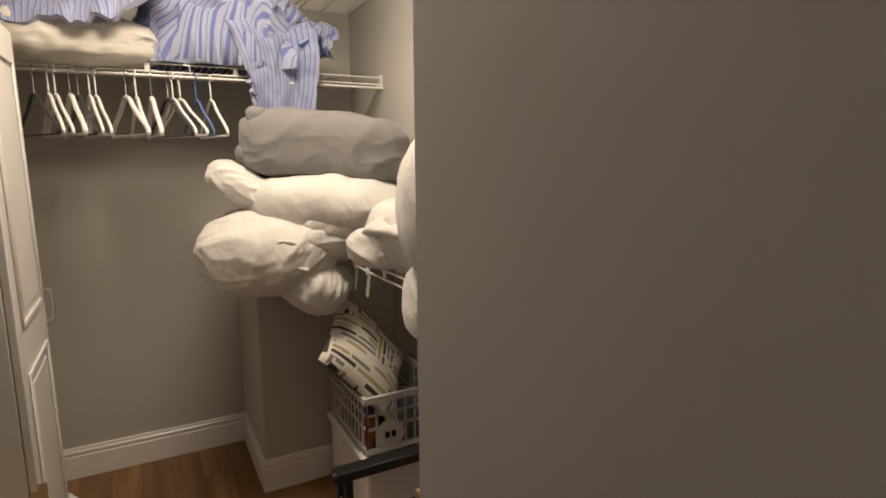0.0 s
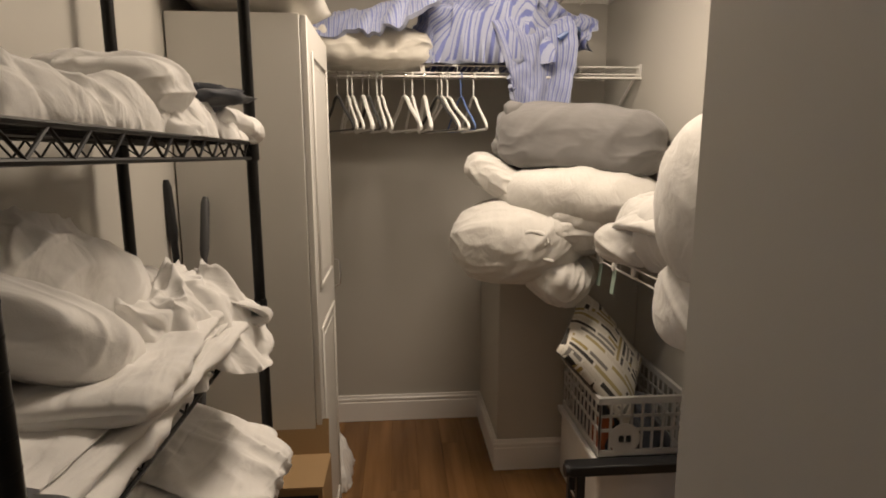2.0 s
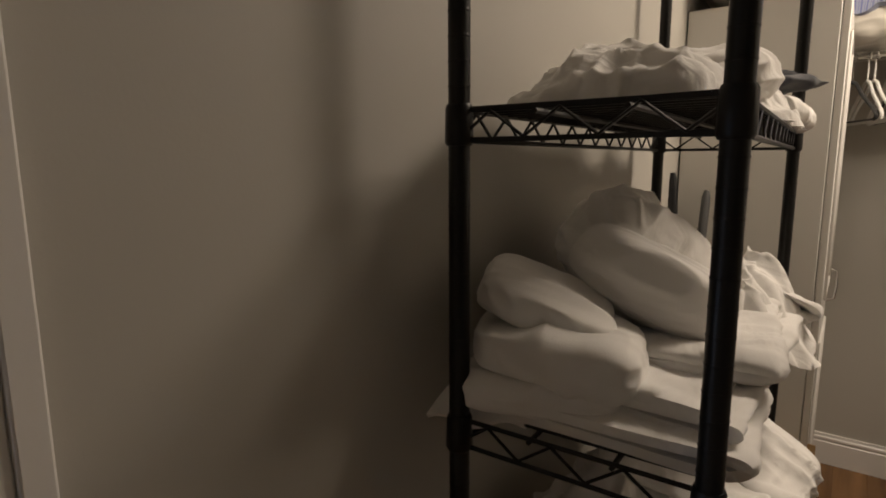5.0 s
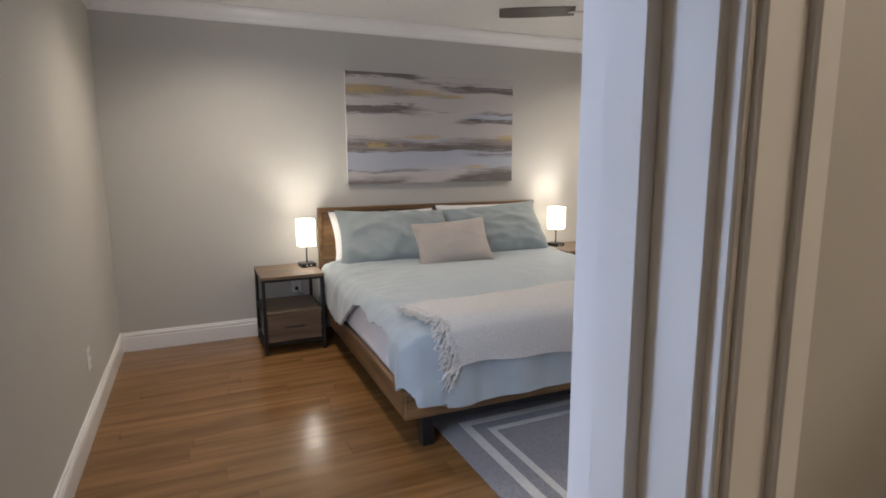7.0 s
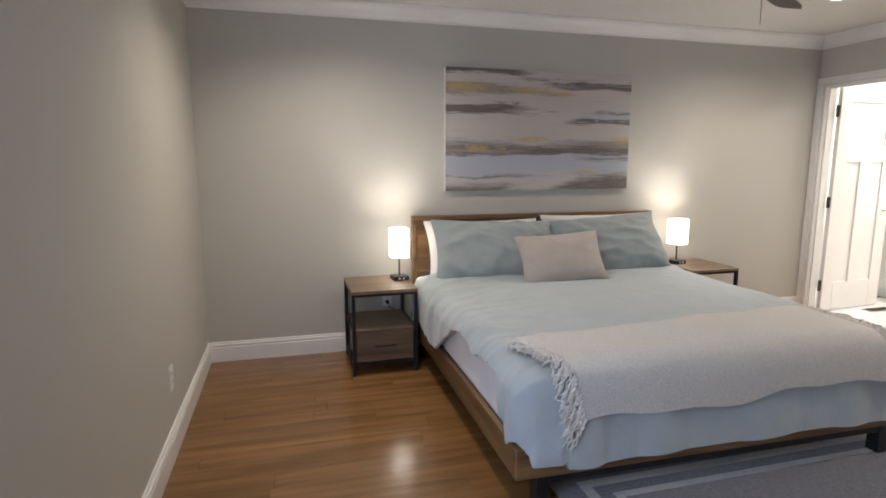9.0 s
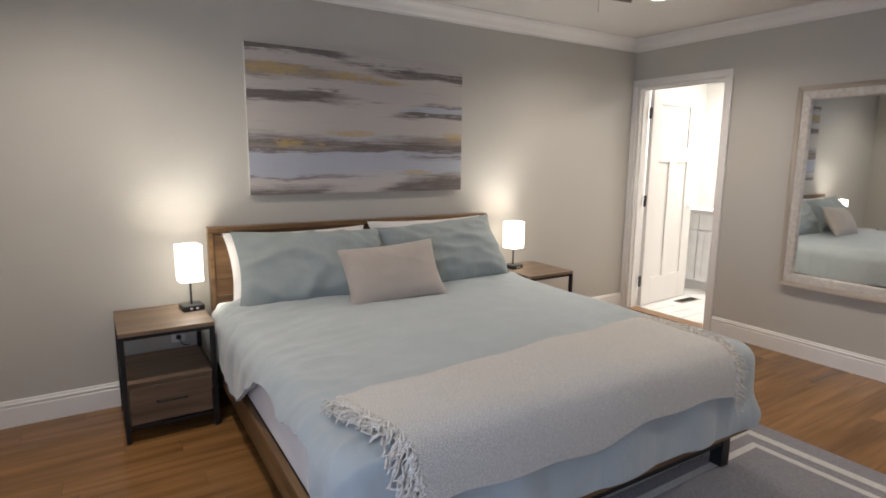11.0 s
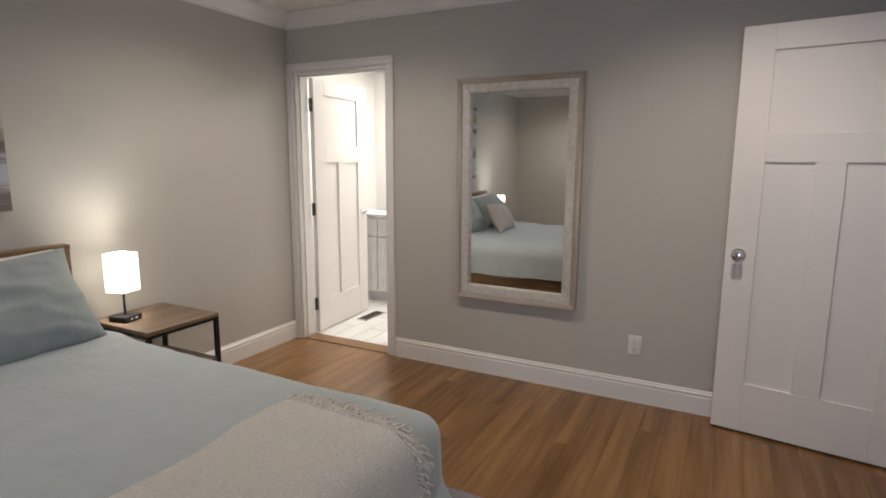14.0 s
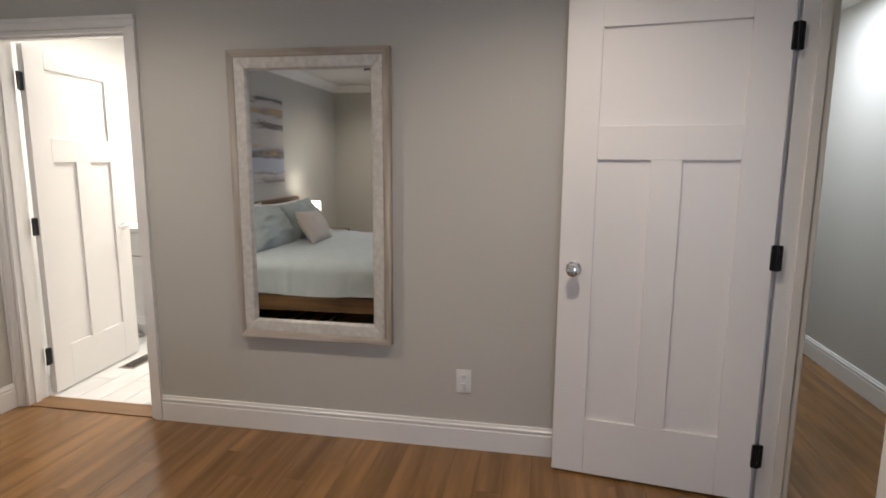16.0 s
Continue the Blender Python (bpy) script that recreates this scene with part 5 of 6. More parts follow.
for x, y, top, thick, lab, rx, ry in ((2.455, 0.205, 1.335, 0.0125, True, -3.0, 0), (2.190, 0.190, 1.320, 0.0115, False, 0, 13.8)):
    p = thing("mop_pole", pose(x, y, 0.0, rx, ry, 0), "telescopic black mop pole leaning in the corner" if lab else "grey mop pole with black grip leaning in the corner", "pole", group="mop poles")
    part("shaft", tube([(0, 0, 0.0), (0, 0, top - 0.16)], thick * 0.75, None, 12), BLACK_METAL if lab else GREY_PLASTIC, p)
    part("grip", lathe([(thick * 0.9, top - 0.17), (thick * 1.15, top - 0.15), (thick * 1.05, top - 0.02), (thick * 0.6, top)], None, 14), TAPE if lab else GREY_PLASTIC, p, "black rubber grip")
    if lab:
        part("sticker", lathe([(thick * 0.80, top - 0.40), (thick * 0.80, top - 0.33)], None, 12), PLASTIC_WHITE, p)
        for k in range(3):
            part("print_bar", lathe([(thick * 0.83, top - 0.39 + k * 0.02), (thick * 0.83, top - 0.382 + k * 0.02)], None, 12), RED, p)
heap("laundry_bag", (3.145, 0.035, 0.002), 0.26, 0.34, 0.23, 63, LINEN_WHITE, "white cloth laundry bag slumped on the floor", "bag", 0.030, 8.0)


def wire_shelf(name, m, length, depth, label):
    """A white coated wire shelf, length along y, front at x = 0, back at x = depth, top at z = 0."""
    s = thing(name, m, label, "shelf", group="white wire shelves")
    for x, z, r in ((0, 0, 0.0032), (0, -0.030, 0.0036), (depth, 0, 0.003), (depth * 0.5, -0.004, 0.003)):
        part("rail", tube([(x, 0, z), (x, length, z)], r, None, 8), WIRE_WHITE, s)
    bm = bmesh.new()
    k = int(length / 0.026)
    for i in range(k + 1):
        tube([(0, length * i / k, -0.030), (0, length * i / k, 0.0025), (depth, length * i / k, 0.0025)] if i % 10 == 0 else [(0, length * i / k, 0.0025), (depth, length * i / k, 0.0025)], 0.0015, bm, 4)
    tagged(part("wire_grid", bm, WIRE_WHITE, s), kind="stuff")
    for i in range(1, int(length / 0.31) + 1):
        y = min(length - 0.01, i * 0.31)
        part("drop_tie", box(-0.004, 0.004, y - 0.009, y + 0.009, -0.034, 0.004, 0.001), WIRE_WHITE, s)
    for y in (0.004, length - 0.004):
        part("end_bracket", box(-0.012, 0.030, y - 0.004, y + 0.004, -0.042, 0.012, 0.002), WIRE_WHITE, s, "white end bracket on the wall")
    return s


up = wire_shelf("wire_shelf", pose(3.255, -1.398, 1.765), 1.676, 0.42, "white coated wire shelf along the closet wall with a hanging rail")
part("hanging_rod", tube([(-0.012, 0.0, -0.046), (-0.012, 1.676, -0.046)], 0.0055, None, 10), WIRE_WHITE, up, "white hanging rail")
part("brace", tube([(0.02, 0.012, -0.03), (0.40, 0.012, -0.28)], 0.006, None, 8), WIRE_WHITE, up)
low = wire_shelf("wire_shelf", pose(3.150, -1.095, 1.045, 0, 0, 90), 1.560, 0.295, "white coated wire shelf carrying comforters")
low.matrix_world = Matrix.Translation((3.150, -1.095, 1.045)) @ Matrix(((0, -1, 0, 0), (-1, 0, 0, 0), (0, 0, 1, 0), (0, 0, 0, 1)))
top = wire_shelf("wire_shelf", Matrix.Translation((3.670, -1.120, 2.125)) @ Matrix(((0, -1, 0, 0), (-1, 0, 0, 0), (0, 0, 1, 0), (0, 0, 0, 1))), 2.09, 0.275, "white coated wire shelf high on the wall")
part("wall_clip", box(-0.022, 0.006, -0.008, 0.012, -0.055, 0.006, 0.003), WIRE_WHITE, top)

PASTEL = M("pale_green_tag", (0.36, 0.47, 0.40), rough=0.6, bump=0.0)
for x in (2.81, 2.68):
    tag = thing("shelf_tag", pose(x, -1.092, 1.012, 0, 0, -6), "pale green paper tag clipped to the shelf edge", "tag", group="paper tags")
    part("slip", box(-0.020, 0.020, -0.006, -0.004, -0.085, 0.0, turn=pose(0, 0, 0, 8, 6, 0)), PASTEL, tag)
    part("clip", box(-0.012, 0.012, -0.008, 0.006, -0.006, 0.030, 0.002), PLASTIC_WHITE, tag)


def hanger(y, material, hook, turn, label, thick=0.0045):
    h = thing("clothes_hanger", pose(3.243, y, 1.7245, 0, 0, turn), label, "hanger", group="hangers on the rail")
    pts = [(0.0155 * math.sin(radians(a)), 0, 0.0155 * math.cos(radians(a)) - 0.006) for a in range(-120, 161, 20)]
    neck = spline([pts[-1], (0.0, 0, -0.040), (0, 0, -0.092)], 6)
    part("hook", tube(pts + neck[1:], 0.0019 if hook is CHROME else 0.003, None, 7), hook, h, "metal hook" if hook is CHROME else "")
    arm = spline([(0, 0, -0.088), (0.030, 0, -0.098), (0.070, 0, -0.136), (0.130, 0, -0.175), (0.168, 0, -0.204), (0.176, 0, -0.220), (0.162, 0, -0.226)], 16)
    bm = tube(arm, thick, None, 8)
    tube([Vector((-p.x, p.y, p.z)) for p in arm], thick, bm, 8)
    tube([(-0.164, 0, -0.226), (0.164, 0, -0.226)], thick * (0.55 if thick > 0.006 else 0.85), bm, 8)
    part("hanger_frame", bm, material, h)
    return h


HANGER_BLACK = M("black_velvet_hanger", (0.018, 0.017, 0.017), rough=0.7, bump=0.0, sheen=0.2)
HANGER_BLUE = M("blue_plastic", (0.10, 0.16, 0.36), rough=0.4, bump=0.0)
ROW_OF_HANGERS = ((-0.117, "black", 36), (-0.159, "white", 22), (-0.178, "white", 25), (-0.221, "clear", 21), (-0.245, "black", 24), (-0.279, "white", 17), (-0.298, "white", 20),
                  (-0.392, "clear", 28), (-0.424, "white", 12), (-0.474, "clear", 8), (-0.529, "black", 31), (-0.546, "white", 27), (-0.570, "white", 34), (-0.626, "blue", 18), (-0.679, "white", 14))
for y, kind, turn in ROW_OF_HANGERS:
    mt, hk, tk = {"black": (HANGER_BLACK, CHROME, 0.0062), "white": (PLASTIC_WHITE, PLASTIC_WHITE, 0.0058), "clear": (PLASTIC_WHITE, CHROME, 0.0085), "blue": (HANGER_BLUE, HANGER_BLUE, 0.0042)}[kind]
    hanger(y, mt, hk, turn * 0.7, {"black": "black velvet hanger with metal hook", "white": "white plastic tubular clothes hanger", "clear": "thick white plastic hanger with metal hook", "blue": "thin blue plastic clothes hanger"}[kind], tk)

# on the long shelf
fr = solid("ruffled_pillow", soft_mesh(0.48, 0.72, 0.175, 71, 0.012, 3.6, n=50), CREAM, "white pillow with a gathered ruffle edge on the wire shelf", "pillow", smooth=70, m=pose(3.385, -0.165, 1.842, 0, -4, 4))


def ruffle(points, width, waves, drop):
    """A gathered strip along points."""
    line = spline(points, 90)

    def fn(s, t):
        k = s * 89
        i = min(88, int(k))
        p = line[i].lerp(line[i + 1], k - i)
        d = (line[i + 1] - line[i]).normalized()
        side = Vector((-d.y, d.x, 0)).normalized()
        w = (math.sin(s * waves * 2 * math.pi + 2.6 * math.sin(s * 17)) + 0.6 * math.sin(s * waves * 8.3)) * 0.008 * t
        return p + side * (width * t) + Vector((0, 0, w - drop * t * t)) + d * (0.010 * t * math.cos(s * waves * 5.1))

    return sheet(fn, 180, 8, 0.003)


part("lace_end", ruffle([(0.10, 0.36, 0.01), (-0.05, 0.35, 0.03), (-0.20, 0.335, 0.02), (-0.30, 0.30, -0.03), (-0.36, 0.25, -0.10)], 0.085, 13, 0.02), CREAM, fr, "cream lace ruffle")


def quilt_thing():
    q = thing("striped_quilt", pose(3.44, -0.74, 1.770), "blue and white striped quilt bundled on the wire shelf", "quilt")
    part("gathered_cloth", heap_mesh(0.44, 0.60, 0.44, 81, 0.120, 5.0, 96, 2.0), QUILT, q, smooth=80)

    def drape(s, t):
        y = -0.15 + 0.38 * (s - 0.5) * (1 - 0.50 * t) - 0.06 * t - 0.03 * math.sin(t * 4)
        f = t * 0.52
        x = -0.14 - 0.095 * math.sin(min(1, f / 0.16) * math.pi / 2) - 0.015 * math.sin(s * 11 + t * 3) - 0.02 * math.cos(s * 5 + 1)
        zz = 0.16 - max(0, f - 0.10) * 1.12 + 0.02 * math.sin(s * 8) + 0.26 * (s - 0.35) * t * t + 0.018 * math.sin(s * 17 + t * 2)
        return Vector((x + crumple((s, t, 0), 83, 0.020, 4.0), y, zz))

    part("hanging_corner", sheet(drape, 40, 40, 0.016, uv=(0.5, 0.6)), QUILT, q, "corner of the quilt hanging over the rail", smooth=80)

    def flap(s, t):
        y = 0.20 + 0.56 * s
        x = -0.315 + 0.38 * t - 0.02 * math.sin(s * 6)
        over = math.sin(min(1.0, t * 2.4) * math.pi / 2)
        zz = 0.085 + 0.115 * over - 0.03 * s * (1 - t) + 0.10 * (1 - s) ** 3 + crumple((s * 0.6, t * 0.4, 2), 85, 0.040, 6.0)
        return Vector((x, y, zz))

    part("loose_end", sheet(flap, 44, 26, 0.018, uv=(0.9, 0.4)), QUILT, q, "loose end lying on the pillow", smooth=80)

    def sleeve(s, t):
        a = t * 2 * math.pi
        c = Vector((-0.10 + 0.05 * math.sin(s * 3), -0.10 - 0.36 * s, 0.30 - 0.19 * s * s + 0.04 * math.sin(s * 7)))
        r = 0.085 * (1 - 0.25 * s) * (1 + 0.18 * math.sin(a * 3 + s * 9))
        return c + Vector((r * math.cos(a), 0.3 * r * math.sin(a * 2), r * math.sin(a))) + Vector((1, 1, 1)) * crumple((s, math.cos(a) * 0.2, math.sin(a) * 0.2), 87, 0.018, 7.0)

    part("twisted_fold", sheet(sleeve, 44, 36, 0.0, uv=(0.4, 0.9)), QUILT, q, smooth=80)
    part("bound_edge", tube(spline([(-0.225, -0.285, 0.10), (-0.23, -0.335, 0.13), (-0.20, -0.375, 0.14), (-0.15, -0.39, 0.12)], 12), 0.012, None, 8), HANGER_BLUE, q, "dark blue bound edge")


quilt_thing()

# comforters on the pier and the lower shelf
STACK = "stacked comforters"
cf = thing("comforter", pose(2.985, -0.865, 1.062, 0, 0, -112), "off-white comforter folded in a thick bundle on the pier", "comforter", group=STACK)
part("round_fold", soft_mesh(0.52, 0.50, 0.335, 91, 0.014, 2.4, size=6.0, n=48), COMFORTER, cf, smooth=80, at=pose(-0.045, 0.01, 0.000))
part("upper_lap", soft_mesh(0.44, 0.42, 0.19, 90, 0.014, 2.4), COMFORTER, cf, smooth=80, at=pose(0.10, 0.03, 0.060, 0, 8, 0))
part("hanging_end", soft_mesh(0.27, 0.40, 0.21, 89, 0.014, 2.3), COMFORTER, cf, "corner of the comforter hanging down", smooth=80, at=pose(0.125, 0.00, -0.115, 0, 26, 0))
part("inner_fold", folded_mesh(((0.075, -0.036), (0.045, -0.030), (0.01, -0.020), (-0.035, -0.004), (-0.050, 0.034), (-0.020, 0.062), (0.030, 0.056), (0.045, 0.026), (0.010, 0.010)), 0.022, 0.30, 92, 0.010, n=90, puff=0.5), COMFORTER, cf, "gathered inner layers of the folded comforter", smooth=80, at=pose(0.04, -0.070, 0.006, 0, 4, 4))
uc = thing("comforter", pose(2.985, -1.030, 1.245, 0, 0, -112), "off-white comforter folded in two on the stack", "comforter", group=STACK)
part("bolster_fold", soft_mesh(0.64, 0.46, 0.245, 94, 0.013, 2.5, size=5.0), COMFORTER, uc, smooth=80, at=pose(0.03, 0, -0.010, 0, 4, 0))
part("lower_fold", soft_mesh(0.34, 0.36, 0.14, 87, 0.014, 2.4), COMFORTER, uc, smooth=80, at=pose(0.02, -0.05, -0.075, 0, 6, 0))
part("turned_up_corner", soft_mesh(0.36, 0.34, 0.125, 86, 0.014, 3.2), COMFORTER, uc, "corner of the comforter turned up", smooth=80, at=pose(-0.250, 0.02, 0.045, 0, 30, 0))
gc = thing("grey_comforter", pose(3.085, -1.090, 1.468, 5, 2, -24), "slate grey comforter folded thick on the stack", "comforter", group=STACK)
part("outer_fold", soft_mesh(0.46, 0.64, 0.255, 95, 0.010, 4.0, sag=0.03, size=5.0, n=60), GREY_CLOTH, gc, smooth=80)
for k, (zz, hh) in enumerate(((0.072, 0.085), (0.004, 0.085), (-0.066, 0.085))):
    part("layer", soft_mesh(0.38, 0.09, hh, 96 + k, 0.010, 3.0, n=16), GREY_CLOTH, gc, "folded edge of the grey comforter", smooth=80, at=pose(0.0, 0.262 + 0.004 * k, zz, 0, 0, 4 - 4 * k))
bd = thing("bunched_duvet", pose(2.480, -1.215, 1.052, 0, 0, 14), "white duvet bunched up on the lower wire shelf", "duvet")
part("body", soft_mesh(0.40, 0.32, 0.235, 97, 0.020, 2.5, size=7.0), COMFORTER, bd, smooth=80, at=pose(0, 0, 0.115, 8, -6, 0))
part("open_end", soft_mesh(0.20, 0.14, 0.135, 98, 0.014, 2.3), COMFORTER, bd, "open end of the duvet", smooth=80, at=pose(0.085, 0.130, 0.075, 16, 0, 20))
part("hem", folded_mesh(((-0.16, -0.020), (-0.04, 0.012), (0.08, 0.010), (0.15, -0.030)), 0.022, 0.10, 100, 0.012, n=50, puff=0.9), COMFORTER, bd, "hem of the duvet over the shelf edge", smooth=80, at=pose(-0.02, 0.135, 0.150, -38, 0, 4))
rc = thing("rolled_comforter", pose(2.150, -1.215, 1.285, 0, 0, 30), "large white comforter roll on the lower wire shelf", "comforter")
part("roll", soft_mesh(0.42, 0.40, 0.47, 99, 0.008, 2.5, size=5.0), COMFORTER, rc, smooth=80)
part("loose_end", soft_mesh(0.20, 0.14, 0.25, 101, 0.012, 2.5), COMFORTER, rc, "end of the comforter hanging over the wire shelf", smooth=80, at=pose(0.085, 0.060, -0.255, 10, 0, -10))

# bin, basket, cushion
bin_ = thing("storage_bin", pose(2.890, -1.225, 0), "white plastic storage bin with a lid on the floor", "storage bin")
part("tub", box(-0.225, 0.225, -0.165, 0.165, 0.0, 0.285, 0.02, segments=3), PLASTIC_WHITE, bin_)
part("lid", box(-0.240, 0.240, -0.178, 0.178, 0.286, 0.312, 0.008, segments=2), PLASTIC_WHITE, bin_, "white snap-on lid")
bsk = thing("plastic_crate", pose(2.890, -1.225, 0.314), "clear white plastic crate with open sides, full of things", "crate")
X, Y, H = 0.215, 0.160, 0.235
part("bottom", box(-X, X, -Y, Y, 0.0, 0.008), CLEAR, bsk)
for z0, z1, n in ((0.210, 0.235, "rim"), (0.100, 0.112, "band"), (0.155, 0.165, "band"), (0.0, 0.030, "band")):
    b = bmesh.new()
    o = 0.010 if n == "rim" else 0.0
    for a in ((-X - o, X + o, -Y - o, -Y + 0.006), (-X - o, X + o, Y - 0.006, Y + o), (-X - o, -X + 0.006, -Y + 0.006, Y - 0.006), (X - 0.006, X + o, -Y + 0.006, Y - 0.006)):
        box(*a, z0, z1, 0.001, bm=b)
    part(n, b, CLEAR, bsk)
for k in range(9):
    for sx in (-X + 0.003, X - 0.003):
        y = -Y + 0.004 + (2 * Y - 0.008) * k / 8
        part("slat", box(sx - 0.003, sx + 0.003, y - 0.004, y + 0.004, 0.030, 0.210), CLEAR, bsk)
for k in range(11):
    for sy in (-Y + 0.003, Y - 0.003):
        x = -X + 0.004 + (2 * X - 0.008) * k / 10
        part("slat", box(x - 0.004, x + 0.004, sy - 0.003, sy + 0.003, 0.030, 0.210), CLEAR, bsk)
disc = part("round_plate", lathe([(0.058, 0.0), (0.058, 0.004)], None, 28, pose(-X - 0.004, 0.065, 0.075, 0, 90, 0)), CLEAR, bsk, "round plate with two slots")
for y in (0.052, 0.078):
    part("slot", box(-X - 0.0060, -X - 0.0035, y - 0.009, y + 0.009, 0.063, 0.087, 0.003), DARK_SLOT, disc)
heap("folded_clothes", (2.890, -1.225, 0.324), 0.38, 0.28, 0.16, 103, DENIM, "dark folded clothes inside the plastic crate", "clothes", 0.02, 8.0)
heap("orange_cloth", (2.755, -1.120, 0.326), 0.11, 0.09, 0.11, 105, M("rust_orange_cloth", (0.42, 0.12, 0.05), rough=0.9), "rust orange cloth inside the plastic crate", "cloth", 0.012, 12.0, n=24)


def patterned():
    """Printed cushion cloth: blocks of short bars in mustard, grey, white and black."""
    m = weave("printed_cushion_cloth", (0.5, 0.5, 0.5), (0.5, 0.5, 0.5), fold=0.05)
    n, link = m.node_tree.nodes, m.node_tree.links.new
    co = n.new("ShaderNodeTexCoord")
    br = n.new("ShaderNodeTexBrick")
    br.offset, br.squash, br.offset_frequency = 0.37, 1.6, 3
    for k, v in (("Scale", 1.0), ("Mortar Size", 0.006), ("Brick Width", 0.105), ("Row Height", 0.026)):
        br.inputs[k].default_value = v
    br.inputs["Color1"].default_value, br.inputs["Color2"].default_value, br.inputs["Mortar"].default_value = (0, 0, 0, 1), (1, 1, 1, 1), (0.93, 0.93, 0.93, 1)
    mp = n.new("ShaderNodeMapping")
    vor = n.new("ShaderNodeTexVoronoi")
    vor.distance, vor.inputs["Scale"].default_value = "CHEBYCHEV", 8.5
    link(co.outputs["Object"], vor.inputs["Vector"])
    sw = n.new("ShaderNodeSeparateXYZ")
    link(co.outputs["Object"], sw.inputs[0])
    cb = n.new("ShaderNodeCombineXYZ")
    link(sw.outputs[1], cb.inputs[0])
    link(sw.outputs[0], cb.inputs[1])
    pick = n.new("ShaderNodeSeparateXYZ")
    link(vor.outputs["Color"], pick.inputs[0])
    gt = n.new("ShaderNodeMath")
    gt.operation, gt.inputs[1].default_value = "GREATER_THAN", 0.5
    link(pick.outputs[0], gt.inputs[0])
    mv = n.new("ShaderNodeMix")
    mv.data_type = "VECTOR"
    link(gt.outputs[0], mv.inputs["Factor"])
    link(co.outputs["Object"], mv.inputs[4])
    link(cb.outputs[0], mv.inputs[5])
    link(mv.outputs[1], br.inputs["Vector"])
    rp = n.new("ShaderNodeValToRGB")
    rp.color_ramp.interpolation = "CONSTANT"
    e = rp.color_ramp.elements
    e[0].position, e[0].color = 0.0, (0.030, 0.027, 0.026, 1)
    e[1].position, e[1].color = 0.20, (0.36, 0.28, 0.10, 1)
    for p, c in ((0.40, (0.62, 0.58, 0.50, 1)), (0.58, (0.19, 0.18, 0.165, 1)), (0.74, (0.40, 0.33, 0.15, 1)), (0.88, (0.68, 0.65, 0.58, 1))):
        e.new(p).color = c
    link(br.outputs["Color"], rp.inputs[0])
    link(rp.outputs[0], n["Principled BSDF"].inputs["Base Color"])
    return m


CUSHION_BACK = weave("dark_grey_cushion_back", (0.085, 0.080, 0.074), (0.070, 0.066, 0.061))
bm = pillow_mesh(0.41, 0.41, 0.12, 111, 0.006)
for k, f in enumerate(bm.faces):
    f.material_index = 0 if k < 34 * 34 else 1
along = Vector((-0.02, -0.27, -0.31)).normalized()
lean = Vector((-0.34, -0.28, 0.40)).normalized()
lean = (lean - along * lean.dot(along)).normalized()
m = Matrix((along, lean.cross(along), lean)).transposed().to_4x4()
m.translation = (2.850, -1.135, 0.640)
solid("printed_cushion", bm, [patterned(), CUSHION_BACK], "square cushion with a mustard, grey and black block print", "cushion", smooth=70, m=m)

# folding luggage stand in front of the crate
st = thing("luggage_stand", pose(2.300, -1.105, 0), "folded black metal luggage stand standing on the floor", "luggage stand")
part("top_bar", box(-0.016, 0.016, -0.245, 0.270, 0.490, 0.522, 0.004), BLACK_METAL, st)
part("top_bar", box(0.060, 0.092, -0.245, 0.255, 0.455, 0.487, 0.004), BLACK_METAL, st)
for y in (-0.225, 0.235):
    part("leg", box(-0.012, 0.012, y - 0.012, y + 0.012, 0.0, 0.489, 0.003), BLACK_METAL, st)
    part("leg", box(0.064, 0.088, y - 0.012, y + 0.012, 0.0, 0.454, 0.003), BLACK_METAL, st)
    part("pivot", tube([(-0.02, y, 0.40), (0.10, y, 0.40)], 0.008, None, 10), CHROME, st)
part("end_cap", lathe([(0.018, 0.0), (0.018, 0.012)], None, 16, pose(0, 0.270, 0.506, -90)), BLACK_METAL, st)
part("lower_bar", box(-0.010, 0.010, -0.213, 0.223, 0.340, 0.364, 0.003), BLACK_METAL, st)
ctn = thing("small_carton", pose(2.140, -1.20, 0), "flat brown cardboard carton standing on the floor", "box")
part("carton", box(-0.05, 0.09, -0.17, 0.15, 0.0, 0.445, 0.003), CARTON, ctn)

# ---- floors: boards and tiles ----
solid("floor", box(-0.14, 7.4, -1.52, 5.32, -0.12, -0.013), OAK_BED, kind="structure", smooth=None)
floor = bpy.data.objects["floor"]
PLANK_W = 0.121
LENGTHS = (0.55, 0.80, 1.05, 1.30, 1.60)
_made = {}


def plank_mesh(length):
    key = round(length, 3)
    if key not in _made:
        l, w, c = length / 2 - 0.0003, PLANK_W / 2 - 0.0002, 0.0009
        vs = [(-l, -w, -0.012), (l, -w, -0.012), (l, w, -0.012), (-l, w, -0.012), (-l, -w, -c), (l, -w, -c), (l, w, -c), (-l, w, -c), (-l + c, -w + c, 0), (l - c, -w + c, 0), (l - c, w - c, 0), (-l + c, w - c, 0)]
        fs = [(0, 1, 5, 4), (1, 2, 6, 5), (2, 3, 7, 6), (3, 0, 4, 7), (4, 5, 9, 8), (5, 6, 10, 9), (6, 7, 11, 10), (7, 4, 8, 11), (8, 9, 10, 11)]
        me = bpy.data.meshes.new("plank")
        me.from_pydata(vs, [], fs)
        me.materials.append(OAK)
        _made[key] = me
    return _made[key]


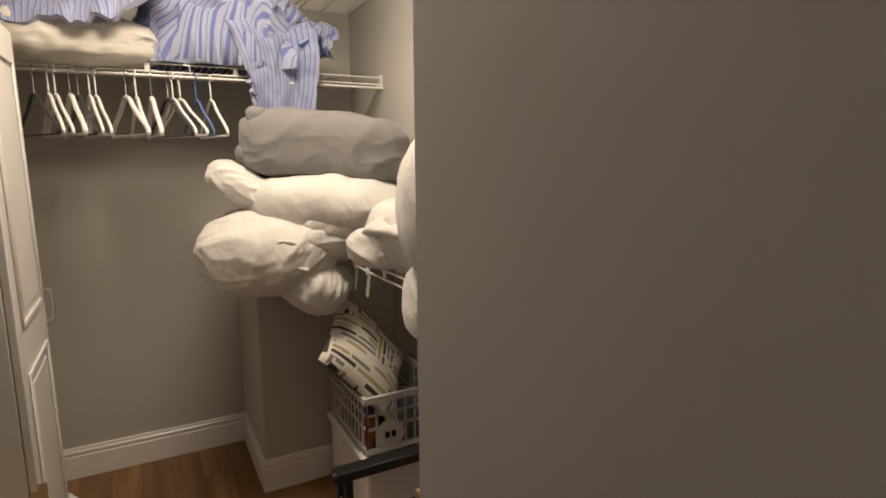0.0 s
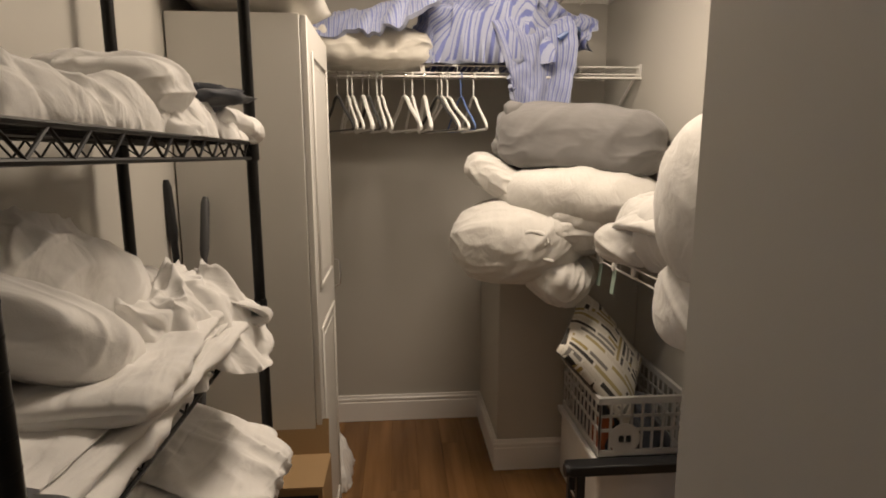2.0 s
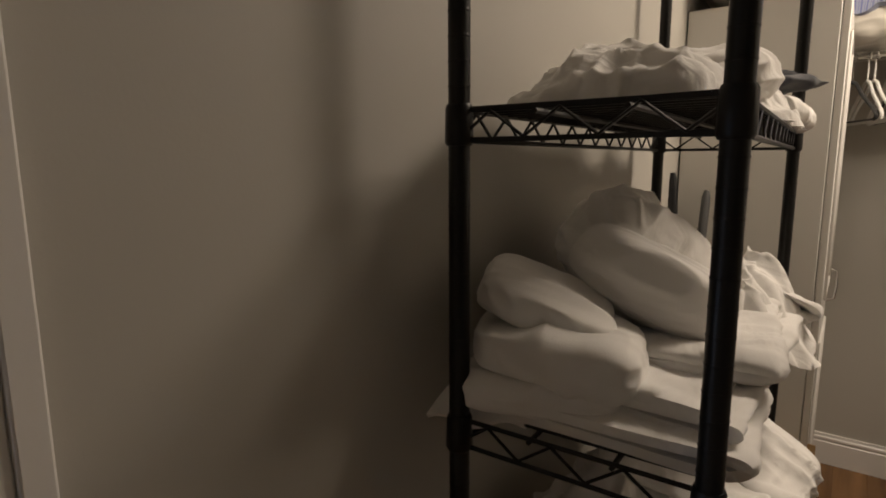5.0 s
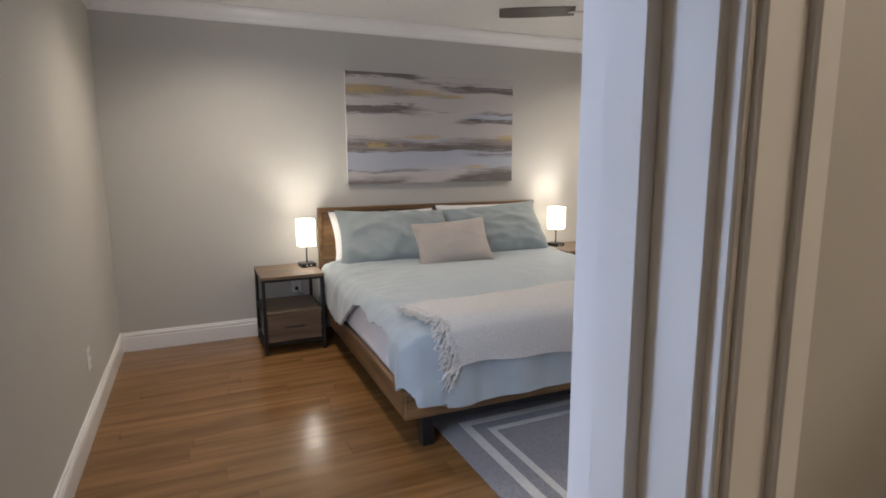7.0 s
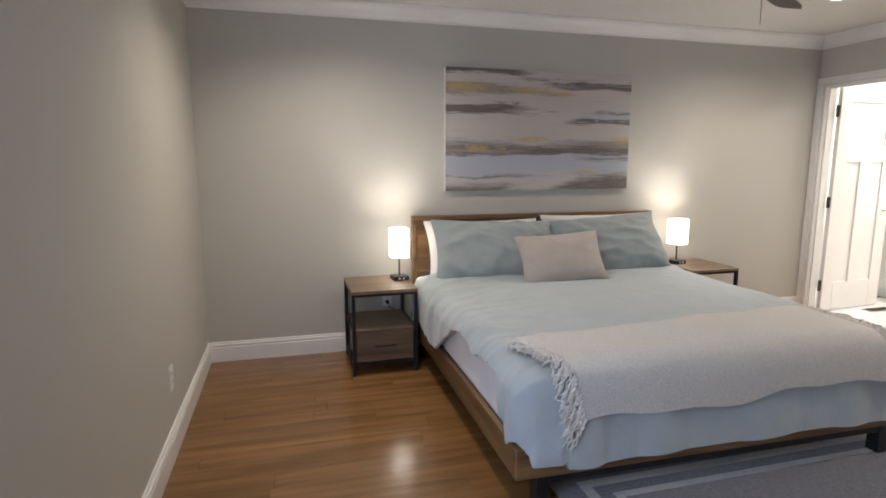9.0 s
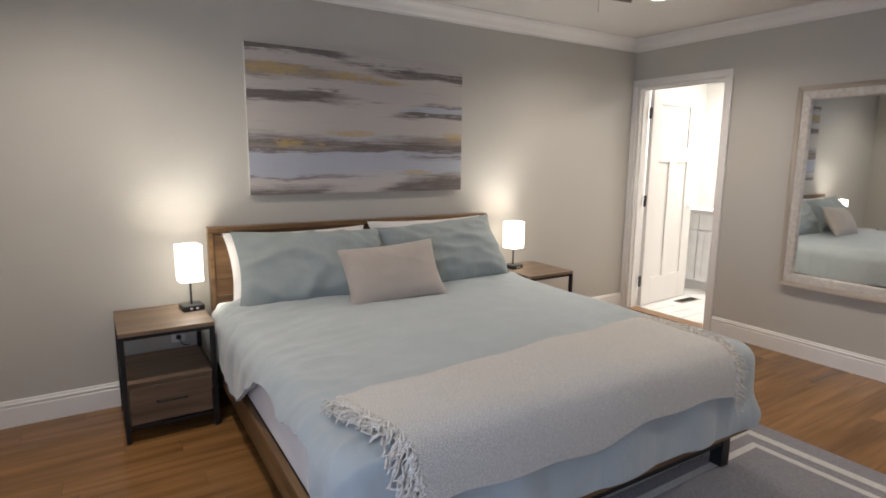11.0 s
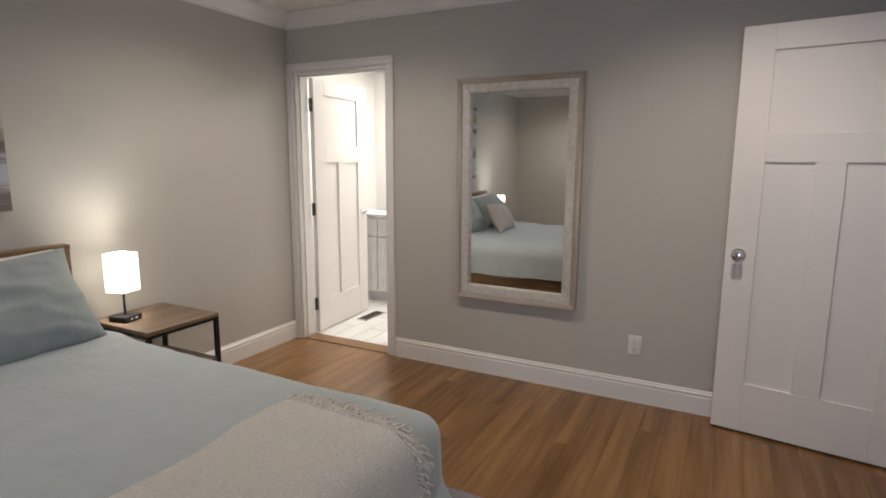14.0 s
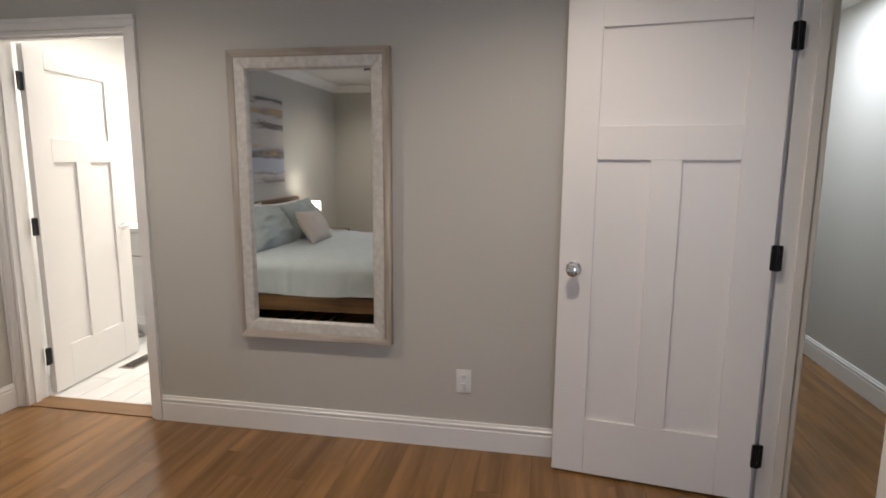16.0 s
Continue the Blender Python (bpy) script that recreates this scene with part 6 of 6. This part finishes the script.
def boards(x0, x1, y0, y1, rng, single):
    """Rows of boards along x; single boards are objects of their own, the others one joined part."""
    vs, fs = [], []
    y = y0
    while y < y1 - 0.005:
        x = x0 - rng.uniform(0, 0.9)
        while x < x1 - 0.001:
            ln = rng.choice(LENGTHS)
            a, b = max(x, x0), min(x + ln, x1)
            if x1 - b < 0.15:
                b = x1
            if b - a > 0.02:
                if single:
                    o = new("plank", plank_mesh(b - a))
                    o.parent = floor
                    o.location = ((a + b) / 2, y + PLANK_W / 2, rng.uniform(-0.0004, 0.0))
                    o.rotation_euler = (rng.uniform(-0.004, 0.004), rng.uniform(-0.0006, 0.0006), 0)
                else:
                    me = plank_mesh(b - a)
                    n = len(vs)
                    vs += [(v.co.x + (a + b) / 2, v.co.y + y + PLANK_W / 2, v.co.z) for v in me.vertices]
                    fs += [tuple(i + n for i in p.vertices) for p in me.polygons]
            x = b if b == x1 else x + ln
        y += PLANK_W
    if not single:
        me = bpy.data.meshes.new("floor_boards")
        me.from_pydata(vs, [], fs)
        me.materials.append(OAK_ISLAND)
        o = new("floor_boards", me)
        o.parent = floor
        tagged(o, "warm brown oak floor boards", kind="stuff")


OAK_ISLAND = OAK.copy()
for nd in list(OAK_ISLAND.node_tree.nodes):
    if nd.type == "OBJECT_INFO":
        geo = OAK_ISLAND.node_tree.nodes.new("ShaderNodeNewGeometry")
        for lk in list(OAK_ISLAND.node_tree.links):
            if lk.from_node == nd:
                OAK_ISLAND.node_tree.links.new(geo.outputs["Random Per Island"], lk.to_socket)
rng = random.Random(21)
boards(0.0, 5.10, 0.39, 4.50, rng, True)
boards(0.0, 3.68, -1.40, 0.39, rng, False)
boards(3.68, 7.28, -0.38, 0.68, rng, False)

_tiles = {}
ROW = 0.152
y, row = 2.58, 0
while y < 5.19:
    x = 5.236 - (0.305 if row % 2 else 0.0)
    while x < 7.28:
        a, b, y2 = max(x, 5.236), min(x + 0.61, 7.28), min(y + ROW, 5.199)
        if b - a > 0.03:
            key = (round(b - a, 3), round(y2 - y, 3))
            if key not in _tiles:
                _tiles[key] = mesh_of("tile", box(-key[0] / 2 + 0.002, key[0] / 2 - 0.002, -key[1] / 2 + 0.002, key[1] / 2 - 0.002, -0.012, 0.003, 0.0012), TILE, 40)
            o = new("tile", _tiles[key])
            o.parent = floor
            o.location = ((a + b) / 2, (y + y2) / 2, 0)
        x += 0.61
    y += ROW
    row += 1
solid("tile_bed", box(5.236, 7.28, 2.57, 4.486, -0.0128, 0.0005), GROUT, kind="structure", smooth=None)
